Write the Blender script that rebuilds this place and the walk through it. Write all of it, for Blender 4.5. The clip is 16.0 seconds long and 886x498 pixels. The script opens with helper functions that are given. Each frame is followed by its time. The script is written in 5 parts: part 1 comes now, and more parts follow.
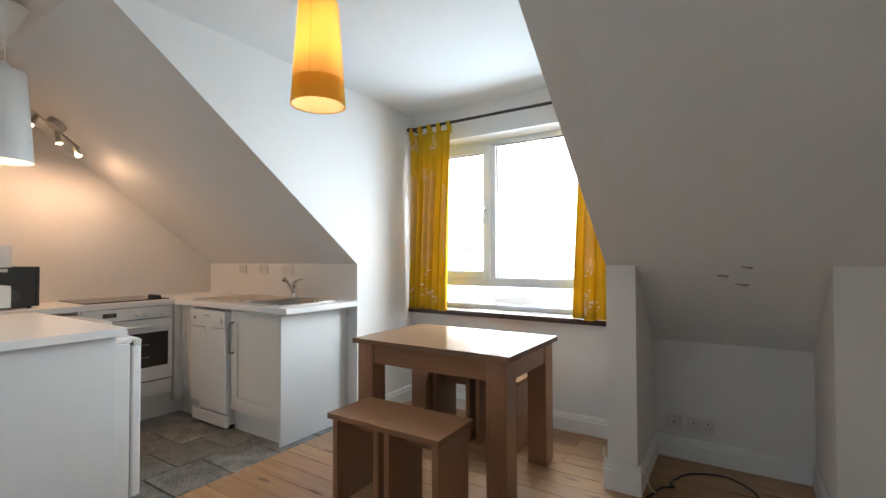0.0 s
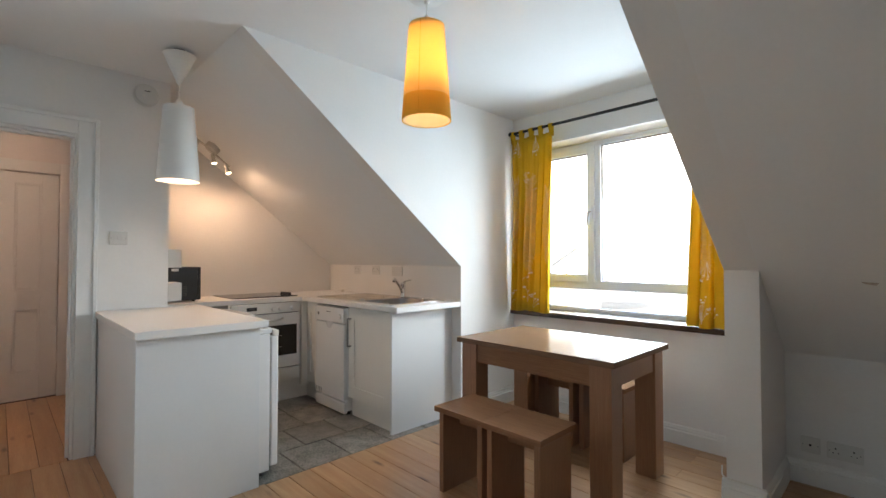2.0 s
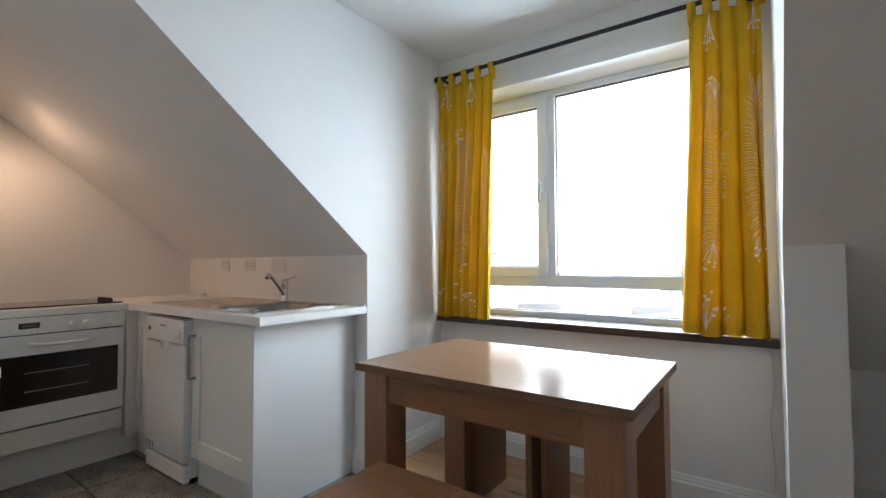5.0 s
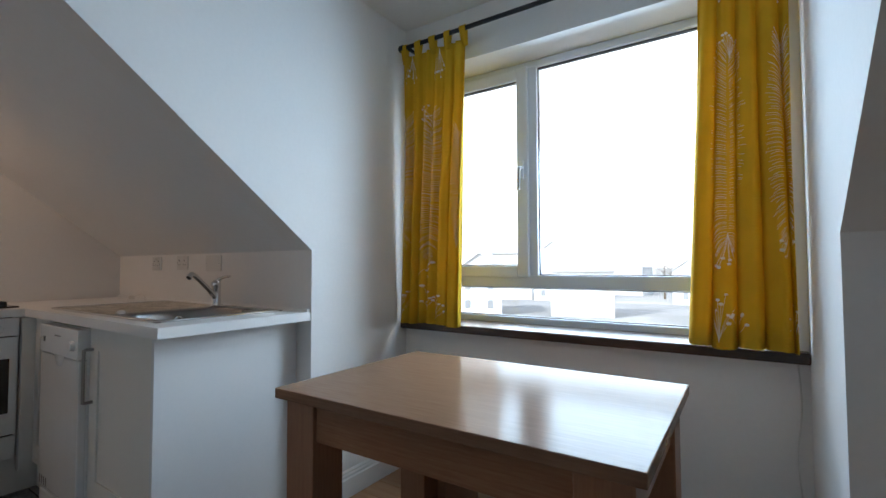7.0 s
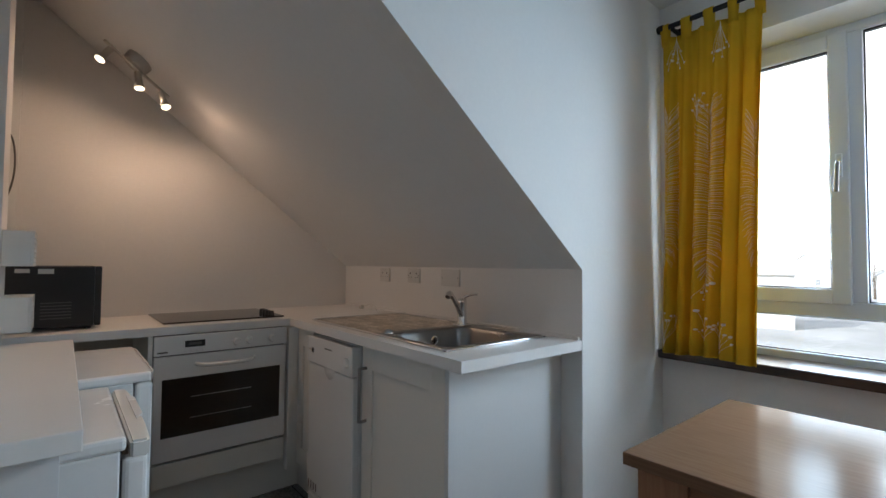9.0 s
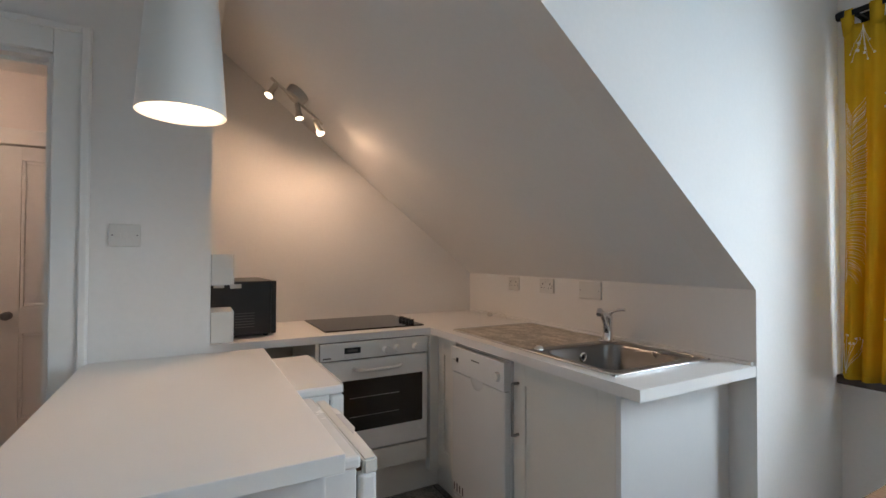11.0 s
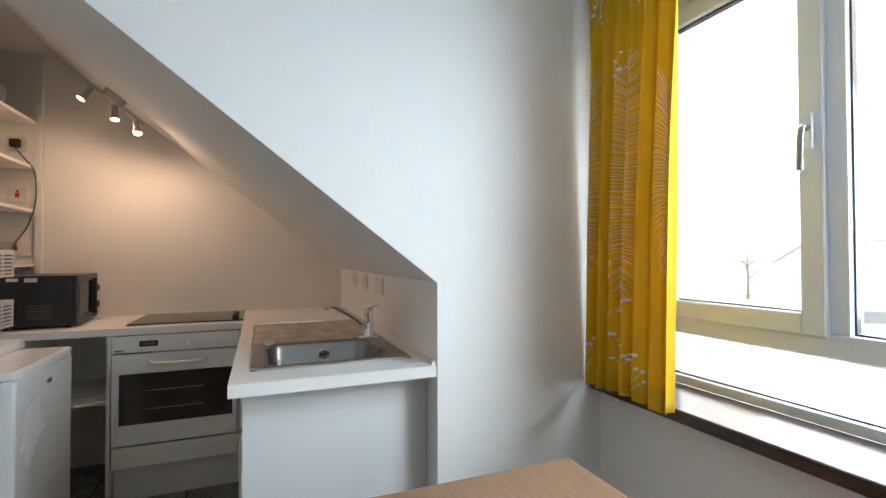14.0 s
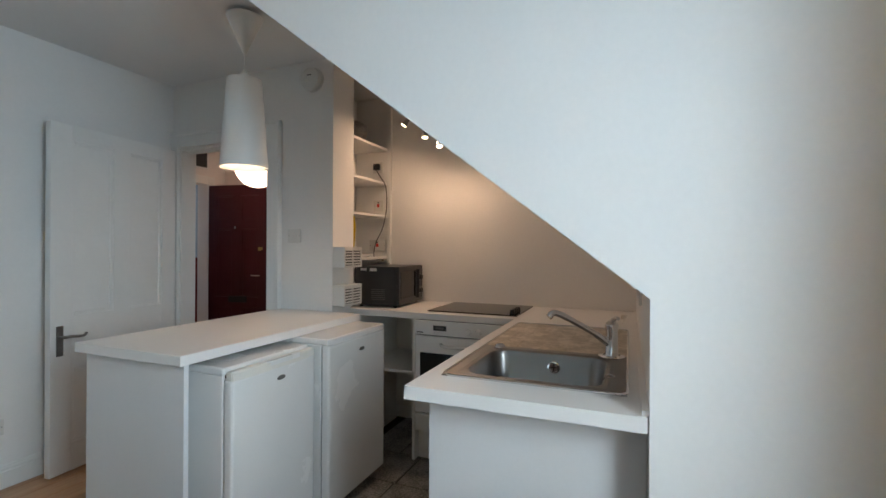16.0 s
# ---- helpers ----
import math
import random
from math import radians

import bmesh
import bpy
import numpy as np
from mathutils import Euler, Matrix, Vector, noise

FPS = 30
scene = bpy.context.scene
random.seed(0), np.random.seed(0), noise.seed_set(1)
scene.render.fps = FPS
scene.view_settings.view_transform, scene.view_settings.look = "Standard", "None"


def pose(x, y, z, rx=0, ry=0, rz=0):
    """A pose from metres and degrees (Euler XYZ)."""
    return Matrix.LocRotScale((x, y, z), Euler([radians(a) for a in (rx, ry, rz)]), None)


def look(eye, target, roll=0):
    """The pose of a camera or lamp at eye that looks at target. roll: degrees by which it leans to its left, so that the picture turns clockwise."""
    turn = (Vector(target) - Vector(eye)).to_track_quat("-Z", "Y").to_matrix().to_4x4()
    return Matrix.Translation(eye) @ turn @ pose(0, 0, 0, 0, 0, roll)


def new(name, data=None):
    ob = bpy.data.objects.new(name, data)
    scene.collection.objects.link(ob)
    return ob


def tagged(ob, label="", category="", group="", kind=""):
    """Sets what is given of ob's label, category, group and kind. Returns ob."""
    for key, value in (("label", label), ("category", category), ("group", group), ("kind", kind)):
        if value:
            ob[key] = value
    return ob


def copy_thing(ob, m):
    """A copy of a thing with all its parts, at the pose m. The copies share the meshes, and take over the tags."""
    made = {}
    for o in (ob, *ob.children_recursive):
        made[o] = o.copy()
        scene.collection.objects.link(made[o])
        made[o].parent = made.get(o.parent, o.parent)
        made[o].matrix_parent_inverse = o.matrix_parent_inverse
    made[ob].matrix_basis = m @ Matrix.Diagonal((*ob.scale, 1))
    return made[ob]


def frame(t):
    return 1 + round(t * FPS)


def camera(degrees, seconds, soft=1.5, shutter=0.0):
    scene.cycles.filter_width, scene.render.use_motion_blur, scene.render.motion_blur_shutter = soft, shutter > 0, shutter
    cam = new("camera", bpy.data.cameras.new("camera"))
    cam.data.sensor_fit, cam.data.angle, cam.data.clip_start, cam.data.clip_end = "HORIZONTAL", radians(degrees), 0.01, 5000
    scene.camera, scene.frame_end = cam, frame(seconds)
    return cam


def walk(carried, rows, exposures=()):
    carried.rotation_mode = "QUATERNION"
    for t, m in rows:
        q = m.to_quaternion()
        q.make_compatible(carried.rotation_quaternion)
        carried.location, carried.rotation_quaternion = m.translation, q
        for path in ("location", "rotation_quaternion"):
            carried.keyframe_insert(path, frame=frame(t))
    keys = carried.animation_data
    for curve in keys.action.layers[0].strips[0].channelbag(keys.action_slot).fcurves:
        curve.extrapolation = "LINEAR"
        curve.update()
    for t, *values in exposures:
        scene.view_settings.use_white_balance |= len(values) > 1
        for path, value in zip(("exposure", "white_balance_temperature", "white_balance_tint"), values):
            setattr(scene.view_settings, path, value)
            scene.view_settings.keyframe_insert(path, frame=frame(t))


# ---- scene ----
cam = camera(88.6, 16.0)
PATH = [
    (0, (2.385, -2.513, 1.215), (1.302, -0.833, 1.257), -0.2),
    (0.5, (2.404, -2.532, 1.209), (1.144, -0.98, 1.255), -0.2),
    (1, (2.41, -2.568, 1.219), (1.059, -1.094, 1.262), -0.0),
    (1.5, (2.437, -2.571, 1.228), (1.026, -1.155, 1.27), 0.0),
    (2, (2.437, -2.587, 1.228), (1.01, -1.187, 1.275), 0.0),
    (2.5, (2.403, -2.577, 1.209), (0.962, -1.191, 1.259), -0.0),
    (3, (2.28, -2.533, 1.196), (0.833, -1.153, 1.248), 0.2),
    (3.5, (2.059, -2.405, 1.183), (0.609, -1.029, 1.236), 0.2),
    (4, (1.91, -2.229, 1.167), (0.505, -0.805, 1.224), -0.1),
    (4.5, (1.848, -1.973, 1.14), (0.562, -0.442, 1.206), -0.5),
    (5, (1.758, -1.763, 1.122), (0.599, -0.135, 1.19), -0.3),
    (7.5, (1.553, -1.343, 1.101), (0.447, 0.323, 1.177), -0.2),
    (8, (1.421, -1.334, 1.117), (0.265, 0.296, 1.194), -0.0),
    (8.5, (1.191, -1.423, 1.159), (-0.164, 0.045, 1.233), 0.4),
    (9, (1.02, -1.564, 1.192), (-0.515, -0.284, 1.26), 0.5),
    (9.5, (0.925, -1.72, 1.243), (-0.75, -0.629, 1.293), 0.5),
    (10, (0.893, -1.789, 1.27), (-0.837, -0.787, 1.319), 0.3),
    (12.5, (0.991, -1.806, 1.3), (-0.767, -0.854, 1.335), 0.1),
    (13, (1.189, -1.542, 1.267), (-0.576, -0.602, 1.312), -0.2),
    (13.5, (1.334, -1.075, 1.26), (-0.457, -0.186, 1.305), -0.3),
    (14, (1.424, -0.554, 1.263), (-0.43, 0.194, 1.298), -0.1),
    (14.5, (1.357, -0.205, 1.267), (-0.598, 0.214, 1.294), 0.3),
    (15, (1.19, -0.113, 1.281), (-0.808, -0.201, 1.297), 0.7),
    (15.5, (1.154, -0.064, 1.294), (-0.773, -0.6, 1.295), 0.3),
    (16, (1.157, -0.047, 1.29), (-0.695, -0.804, 1.29), 0.3),
]
EXPOSURES = [(0, 2.90, 6800, 8), (1, 2.87, 6800, 8), (3.5, 2.84, 6700, 8), (5, 2.58, 6400, 8), (7.5, 1.86, 5800, 5), (8.5, 1.82, 5900, 5), (9.5, 1.98, 6150, 6), (10, 2.10, 6250, 7), (12.5, 2.80, 6600, 8), (14, 2.54, 6500, 6), (15, 2.34, 6480, 5), (16, 2.22, 6450, 5)]
walk(cam, [(t, look(eye, target, roll)) for t, eye, target, roll in PATH], EXPOSURES)

# ---- world and lights ----
world = bpy.data.worlds.new("sky")
scene.world = world
world.use_nodes = True
wn = world.node_tree.nodes
sky = wn.new("ShaderNodeTexSky")
sky.sky_type, sky.sun_disc = "NISHITA", False
SUN_EL, SUN_ROT = radians(34), radians(200)
sky.sun_elevation, sky.sun_rotation = SUN_EL, SUN_ROT
sky.air_density, sky.dust_density, sky.ozone_density = 1.0, 1.5, 0.6
wn["Background"].inputs["Strength"].default_value = 0.12
world.node_tree.links.new(sky.outputs[0], wn["Background"].inputs[0])
sun_data = bpy.data.lights.new("sun", "SUN")
sun_data.energy, sun_data.angle, sun_data.color = 2.0, radians(0.5), (1.0, 0.97, 0.93)
sun = new("sun", sun_data)
sun_dir = Vector((math.sin(SUN_ROT) * math.cos(SUN_EL), math.cos(SUN_ROT) * math.cos(SUN_EL), math.sin(SUN_EL)))
sun.matrix_world = look((0, 0, 30), Vector((0, 0, 30)) - sun_dir)
# skylight entering by the three panes
for x0, x1, z0, z1, watts in ((0.72, 1.42, 1.06, 2.15, 5.2), (0.44, 0.60, 1.11, 2.09, 1.15), (0.45, 1.42, 0.84, 0.98, 0.5)):
    ad = bpy.data.lights.new("window_skylight", "AREA")
    ad.shape, ad.size, ad.size_y, ad.energy, ad.color, ad.spread = "RECTANGLE", x1 - x0, z1 - z0, watts, (0.60, 0.80, 1.0), radians(146)
    new("window_skylight", ad).matrix_world = look(((x0 + x1) / 2, 0.938, (z0 + z1) / 2), ((x0 + x1) / 2, 0.0, (z0 + z1) / 2 - 0.25))
BULB_YELLOW, BULB_WHITE = 3.2, 4.6


# ---- materials ----
def mat(name, base, rough=0.5, metal=0.0, var=0.06, scale=5.0, fine=90.0, bump=0.04, stretch=(1, 1, 1), dark=None,
        spread=(0.35, 0.65), coat=0.0, spec=0.5, shift=False, rvar=0.08):
    m = bpy.data.materials.new(name)
    m.use_nodes = True
    nt = m.node_tree
    n, l = nt.nodes, nt.links
    p = n["Principled BSDF"]
    tc, mp = n.new("ShaderNodeTexCoord"), n.new("ShaderNodeMapping")
    mp.inputs["Scale"].default_value = stretch
    l.new(tc.outputs["Object"], mp.inputs["Vector"])
    if shift:
        oi, mul = n.new("ShaderNodeObjectInfo"), n.new("ShaderNodeMath")
        mul.operation, mul.inputs[1].default_value = "MULTIPLY", 37.0
        l.new(oi.outputs["Random"], mul.inputs[0])
        comb = n.new("ShaderNodeCombineXYZ")
        for k in range(3):
            l.new(mul.outputs[0], comb.inputs[k])
        l.new(comb.outputs[0], mp.inputs["Location"])
    big, small = n.new("ShaderNodeTexNoise"), n.new("ShaderNodeTexNoise")
    big.inputs["Scale"].default_value, big.inputs["Detail"].default_value = scale, 5.0
    small.inputs["Scale"].default_value, small.inputs["Detail"].default_value = fine, 3.0
    l.new(mp.outputs[0], big.inputs["Vector"]), l.new(mp.outputs[0], small.inputs["Vector"])
    mixn = n.new("ShaderNodeMath")
    mixn.operation = "MULTIPLY_ADD"
    mixn.inputs[1].default_value = 0.35
    l.new(small.outputs["Fac"], mixn.inputs[0])
    sc = n.new("ShaderNodeMath")
    sc.operation, sc.inputs[1].default_value = "MULTIPLY", 0.65
    l.new(big.outputs["Fac"], sc.inputs[0]), l.new(sc.outputs[0], mixn.inputs[2])
    ramp = n.new("ShaderNodeValToRGB")
    lo = dark or tuple(c * (1 - 2 * var) for c in base)
    hi = base if dark else tuple(min(1, c * (1 + var)) for c in base)
    ramp.color_ramp.elements[0].position, ramp.color_ramp.elements[1].position = spread
    ramp.color_ramp.elements[0].color, ramp.color_ramp.elements[1].color = (*lo, 1), (*hi, 1)
    l.new(mixn.outputs[0], ramp.inputs[0])
    out = ramp.outputs[0]
    if shift:
        hsv, mr = n.new("ShaderNodeHueSaturation"), n.new("ShaderNodeMapRange")
        mr.inputs["To Min"].default_value, mr.inputs["To Max"].default_value = 0.85, 1.13
        l.new(oi.outputs["Random"], mr.inputs["Value"]), l.new(mr.outputs[0], hsv.inputs["Value"])
        l.new(out, hsv.inputs["Color"])
        out = hsv.outputs[0]
    l.new(out, p.inputs["Base Color"])
    rr = n.new("ShaderNodeMapRange")
    rr.inputs["To Min"].default_value, rr.inputs["To Max"].default_value = max(0.02, rough - rvar), min(1, rough + rvar)
    l.new(big.outputs["Fac"], rr.inputs["Value"]), l.new(rr.outputs[0], p.inputs["Roughness"])
    p.inputs["Metallic"].default_value = metal
    p.inputs["Specular IOR Level"].default_value = spec
    p.inputs["Coat Weight"].default_value = coat
    p.inputs["Coat Roughness"].default_value = 0.12
    if bump:
        b = n.new("ShaderNodeBump")
        b.inputs["Strength"].default_value, b.inputs["Distance"].default_value = bump, 0.01
        l.new(mixn.outputs[0], b.inputs["Height"]), l.new(b.outputs[0], p.inputs["Normal"])
    return m


def glass(name, tint=(1, 1, 1), rough=0.0):
    m = bpy.data.materials.new(name)
    m.use_nodes = True
    n, l = m.node_tree.nodes, m.node_tree.links
    n.remove(n["Principled BSDF"])
    tr, gl, mx = n.new("ShaderNodeBsdfTransparent"), n.new("ShaderNodeBsdfGlossy"), n.new("ShaderNodeMixShader")
    lw, pw, sc = n.new("ShaderNodeLayerWeight"), n.new("ShaderNodeMath"), n.new("ShaderNodeMath")
    tr.inputs[0].default_value = (*tint, 1)
    gl.inputs["Roughness"].default_value = 0.01
    lw.inputs["Blend"].default_value = 0.5
    pw.operation, pw.inputs[1].default_value = "POWER", 5.0
    sc.operation, sc.inputs[1].default_value, sc.inputs[2].default_value = "MULTIPLY_ADD", 0.6, 0.03
    l.new(lw.outputs["Facing"], pw.inputs[0]), l.new(pw.outputs[0], sc.inputs[0])
    l.new(sc.outputs[0], mx.inputs[0]), l.new(tr.outputs[0], mx.inputs[1]), l.new(gl.outputs[0], mx.inputs[2])
    l.new(mx.outputs[0], n["Material Output"].inputs[0])
    return m


def cloth(name, base, through_colour, amount=0.4, weave=900.0, dark=0.85):
    m = bpy.data.materials.new(name)
    m.use_nodes = True
    n, l = m.node_tree.nodes, m.node_tree.links
    p = n["Principled BSDF"]
    tc, wv, nz = n.new("ShaderNodeTexCoord"), n.new("ShaderNodeTexNoise"), n.new("ShaderNodeTexNoise")
    wv.inputs["Scale"].default_value, nz.inputs["Scale"].default_value = weave, 7.0
    l.new(tc.outputs["Object"], wv.inputs["Vector"]), l.new(tc.outputs["Object"], nz.inputs["Vector"])
    ramp = n.new("ShaderNodeValToRGB")
    ramp.color_ramp.elements[0].position, ramp.color_ramp.elements[1].position = 0.35, 0.65
    ramp.color_ramp.elements[0].color = (*(c * dark for c in base), 1)
    ramp.color_ramp.elements[1].color = (*base, 1)
    l.new(nz.outputs["Fac"], ramp.inputs[0]), l.new(ramp.outputs[0], p.inputs["Base Color"])
    p.inputs["Roughness"].default_value = 0.9
    p.inputs["Specular IOR Level"].default_value = 0.1
    bp = n.new("ShaderNodeBump")
    bp.inputs["Strength"].default_value, bp.inputs["Distance"].default_value = 0.15, 0.002
    l.new(wv.outputs["Fac"], bp.inputs["Height"]), l.new(bp.outputs[0], p.inputs["Normal"])
    tl, mx = n.new("ShaderNodeBsdfTranslucent"), n.new("ShaderNodeMixShader")
    tl.inputs[0].default_value = (*through_colour, 1)
    mx.inputs[0].default_value = amount
    l.new(p.outputs[0], mx.inputs[1]), l.new(tl.outputs[0], mx.inputs[2])
    l.new(mx.outputs[0], n["Material Output"].inputs[0])
    return m


def glow(name, colour, strength):
    m = bpy.data.materials.new(name)
    m.use_nodes = True
    n = m.node_tree.nodes
    p = n["Principled BSDF"]
    p.inputs["Emission Color"].default_value = (*colour, 1)
    p.inputs["Emission Strength"].default_value = strength
    return m


WALL = mat("wall_paint", (0.80, 0.79, 0.77), 0.75, var=0.015, scale=2.2, fine=60, bump=0.05, spec=0.25)
CEIL = mat("ceiling_paint", (0.80, 0.80, 0.79), 0.85, var=0.012, scale=1.8, fine=50, bump=0.05, spec=0.2)
HALLP = mat("hall_paint", (0.80, 0.76, 0.73), 0.75, var=0.015, scale=2.2, fine=60, bump=0.05, spec=0.25)
GLOSS = mat("white_gloss_paint", (0.80, 0.80, 0.78), 0.38, var=0.015, scale=4, fine=40, bump=0.04)
# white plastic, blue put into its colour to offset yellow light off the curtains
UPVC = mat("blue_tinted_white_plastic", (0.75, 0.81, 0.91), 0.3, var=0.01, bump=0.0)
LAMI = mat("white_laminate", (0.80, 0.79, 0.77), 0.32, var=0.012, scale=3, fine=200, bump=0.015)
UNIT = mat("cream_unit_foil", (0.76, 0.74, 0.69), 0.4, var=0.012, scale=3, fine=80, bump=0.01)
PANEL = mat("white_end_panel", (0.71, 0.72, 0.725), 0.42, var=0.012, scale=3, fine=80, bump=0.012)
ENAM = mat("white_enamel", (0.80, 0.80, 0.79), 0.25, var=0.012, scale=4, fine=150, bump=0.02, coat=0.3)
PLASTIC = mat("white_switch_plastic", (0.68, 0.67, 0.64), 0.35, var=0.01, bump=0.0)
CREAMP = mat("yellowed_plastic", (0.74, 0.72, 0.67), 0.4, var=0.03, bump=0.0)
BLACKP = mat("black_plastic", (0.018, 0.018, 0.019), 0.35, var=0.1, bump=0.02)
BLACKG = mat("black_glass", (0.012, 0.012, 0.013), 0.08, var=0.1, bump=0.0, rvar=0.03)
OVENG = mat("oven_door_glass", (0.02, 0.018, 0.016), 0.1, var=0.1, bump=0.0, rvar=0.04)
STEEL = mat("stainless_steel", (0.27, 0.265, 0.26), 0.30, 1.0, var=0.03, scale=8, fine=300, bump=0.005)
DRAIN = mat("dull_stainless_drainer", (0.74, 0.68, 0.60), 0.44, 1.0, var=0.12, scale=16, fine=60, bump=0.03, dark=(0.50, 0.45, 0.38), spread=(0.42, 0.6))
CHROME = mat("chrome", (0.78, 0.78, 0.78), 0.1, 1.0, var=0.02, bump=0.0, rvar=0.04)
SATIN = mat("satin_metal", (0.56, 0.54, 0.50), 0.38, 0.9, var=0.04, bump=0.0)
# brown tone paints in the shadow under the peeling ceiling paint
FLAKESHADE = mat("shadow_toned_flake", (0.42, 0.36, 0.30), 0.9, var=0.2, scale=60, bump=0.1)
NICKEL = mat("brushed_nickel", (0.32, 0.31, 0.30), 0.32, 1.0, var=0.05, bump=0.0)
BRASS = mat("brass", (0.55, 0.42, 0.18), 0.3, 1.0, var=0.08, bump=0.0)
IRON = mat("dark_iron", (0.02, 0.02, 0.022), 0.45, 0.4, var=0.1, bump=0.03)
PINE = mat("pine_board", (0.52, 0.315, 0.17), 0.36, var=0.1, scale=3.2, fine=26, bump=0.05, stretch=(0.55, 9, 9), dark=(0.39, 0.20, 0.092),
           spread=(0.32, 0.66), coat=0.12, shift=True)


def add_knots(m, colour, stretch=(2.4, 8.5, 8.5)):
    """Dark oval knots scattered along the boards."""
    n, l = m.node_tree.nodes, m.node_tree.links
    p = n["Principled BSDF"]
    src = p.inputs["Base Color"].links[0].from_socket
    tc, mp, vo, mr, mx = (n.new("ShaderNode" + k) for k in ("TexCoord", "Mapping", "TexVoronoi", "MapRange", "MixRGB"))
    oi, mul = n.new("ShaderNodeObjectInfo"), n.new("ShaderNodeVectorMath")
    mul.operation, mul.inputs[1].default_value = "SCALE", (1, 1, 1)
    comb = n.new("ShaderNodeCombineXYZ")
    for q in range(3):
        l.new(oi.outputs["Random"], comb.inputs[q])
    mul.inputs["Scale"].default_value = 61.0
    l.new(comb.outputs[0], mul.inputs[0]), l.new(mul.outputs[0], mp.inputs["Location"])
    mp.inputs["Scale"].default_value = stretch
    l.new(tc.outputs["Object"], mp.inputs["Vector"]), l.new(mp.outputs[0], vo.inputs["Vector"])
    vo.inputs["Scale"].default_value = 1.0
    mr.inputs["From Min"].default_value, mr.inputs["From Max"].default_value = 0.05, 0.17
    mr.inputs["To Min"].default_value, mr.inputs["To Max"].default_value = 0.85, 0.0
    l.new(vo.outputs["Distance"], mr.inputs["Value"]), l.new(mr.outputs[0], mx.inputs["Fac"])
    l.new(src, mx.inputs["Color1"])
    mx.inputs["Color2"].default_value = (*colour, 1)
    l.new(mx.outputs[0], p.inputs["Base Color"])


add_knots(PINE, (0.13, 0.055, 0.022))
TABLE = mat("brown_oak_laminate", (0.325, 0.176, 0.100), 0.17, var=0.1, scale=5.0, fine=24, bump=0.004, stretch=(1.6, 34, 34),
            dark=(0.230, 0.117, 0.064), spread=(0.3, 0.7), spec=0.09, rvar=0.03)
# tabletop in a darker, greyer brown than the legs and stools
TABLETOP = mat("brown_oak_laminate_greyer_top", (0.235, 0.143, 0.090), 0.19, var=0.1, scale=5.0, fine=24, bump=0.004, stretch=(1.6, 34, 34),
               dark=(0.170, 0.099, 0.060), spread=(0.3, 0.7), spec=0.05, rvar=0.03)
TABLEV = mat("brown_oak_laminate_upright", (0.335, 0.175, 0.098), 0.32, var=0.1, scale=5.0, fine=24, bump=0.008, stretch=(34, 34, 1.6),
             dark=(0.240, 0.118, 0.064), spread=(0.3, 0.7), spec=0.35)
SILL = mat("dark_varnished_sill", (0.06, 0.035, 0.026), 0.22, var=0.2, scale=5, fine=40, bump=0.01, stretch=(1, 8, 8), spec=0.5)
TILE = mat("speckled_stone_tile", (0.30, 0.285, 0.255), 0.42, var=0.1, scale=110, fine=9, bump=0.10, dark=(0.075, 0.074, 0.070),
           spread=(0.40, 0.60), shift=True)
GROUT = mat("dark_grout", (0.055, 0.05, 0.046), 0.85, var=0.15, bump=0.1)
GAP = mat("dark_board_gap", (0.05, 0.03, 0.018), 0.9, var=0.2, bump=0.05)
SHADEW = mat("white_lamp_metal", (0.78, 0.77, 0.74), 0.4, var=0.01, bump=0.0)
RED = mat("dark_red_gloss_paint", (0.055, 0.006, 0.011), 0.36, var=0.03, scale=4, fine=50, bump=0.02)
REDW = mat("dark_red_wall_paint", (0.16, 0.012, 0.012), 0.6, var=0.1)
BLUEW = mat("pale_blue_wall_paint", (0.45, 0.55, 0.62), 0.7, var=0.04)
REDP = mat("red_switch_plastic", (0.55, 0.03, 0.02), 0.35, var=0.05, bump=0.0)
CURTAIN = cloth("yellow_cotton", (0.67, 0.438, 0.028), (0.86, 0.51, 0.022), 0.26)
PRINT = cloth("white_print", (0.86, 0.84, 0.76), (0.9, 0.85, 0.6), 0.2, dark=0.97)
YSHADE = cloth("yellow_lamp_fabric", (0.86, 0.61, 0.26), (0.98, 0.80, 0.48), 0.6, dark=0.95)
YBAND = cloth("deeper_yellow_lamp_fabric", (0.76, 0.47, 0.08), (0.92, 0.63, 0.20), 0.52, dark=0.95)
LINING = cloth("cream_lamp_lining", (0.88, 0.82, 0.68), (0.97, 0.92, 0.80), 0.55, dark=0.97)
PAPER = cloth("white_lantern_paper", (0.80, 0.76, 0.68), (0.95, 0.80, 0.60), 0.3, dark=0.97)
PAPER.node_tree.nodes["Principled BSDF"].inputs["Emission Color"].default_value = (1.0, 0.72, 0.60, 1)
PAPER.node_tree.nodes["Principled BSDF"].inputs["Emission Strength"].default_value = 1.15
BAG = mat("grey_clear_plastic_bag", (0.35, 0.34, 0.33), 0.3, var=0.2, scale=14, bump=0.3)
YELLOWR = mat("yellow_rubber", (0.60, 0.42, 0.02), 0.5, var=0.1)
GROVE = mat("grimy_groove", (0.09, 0.055, 0.03), 0.8, var=0.3, scale=40)
GREYC = mat("grey_cable", (0.10, 0.095, 0.09), 0.5, var=0.05, bump=0.0)
WARM = (1.0, 0.63, 0.41)
BULBY = glow("warm_bulb_yellow_lamp", (1.0, 0.76, 0.48), BULB_YELLOW)
BULBW = glow("warm_bulb_white_lamp", (1.0, 0.68, 0.46), BULB_WHITE)
SPOTM = glow("spot_lamp_face", (1.0, 0.78, 0.52), 1.1)
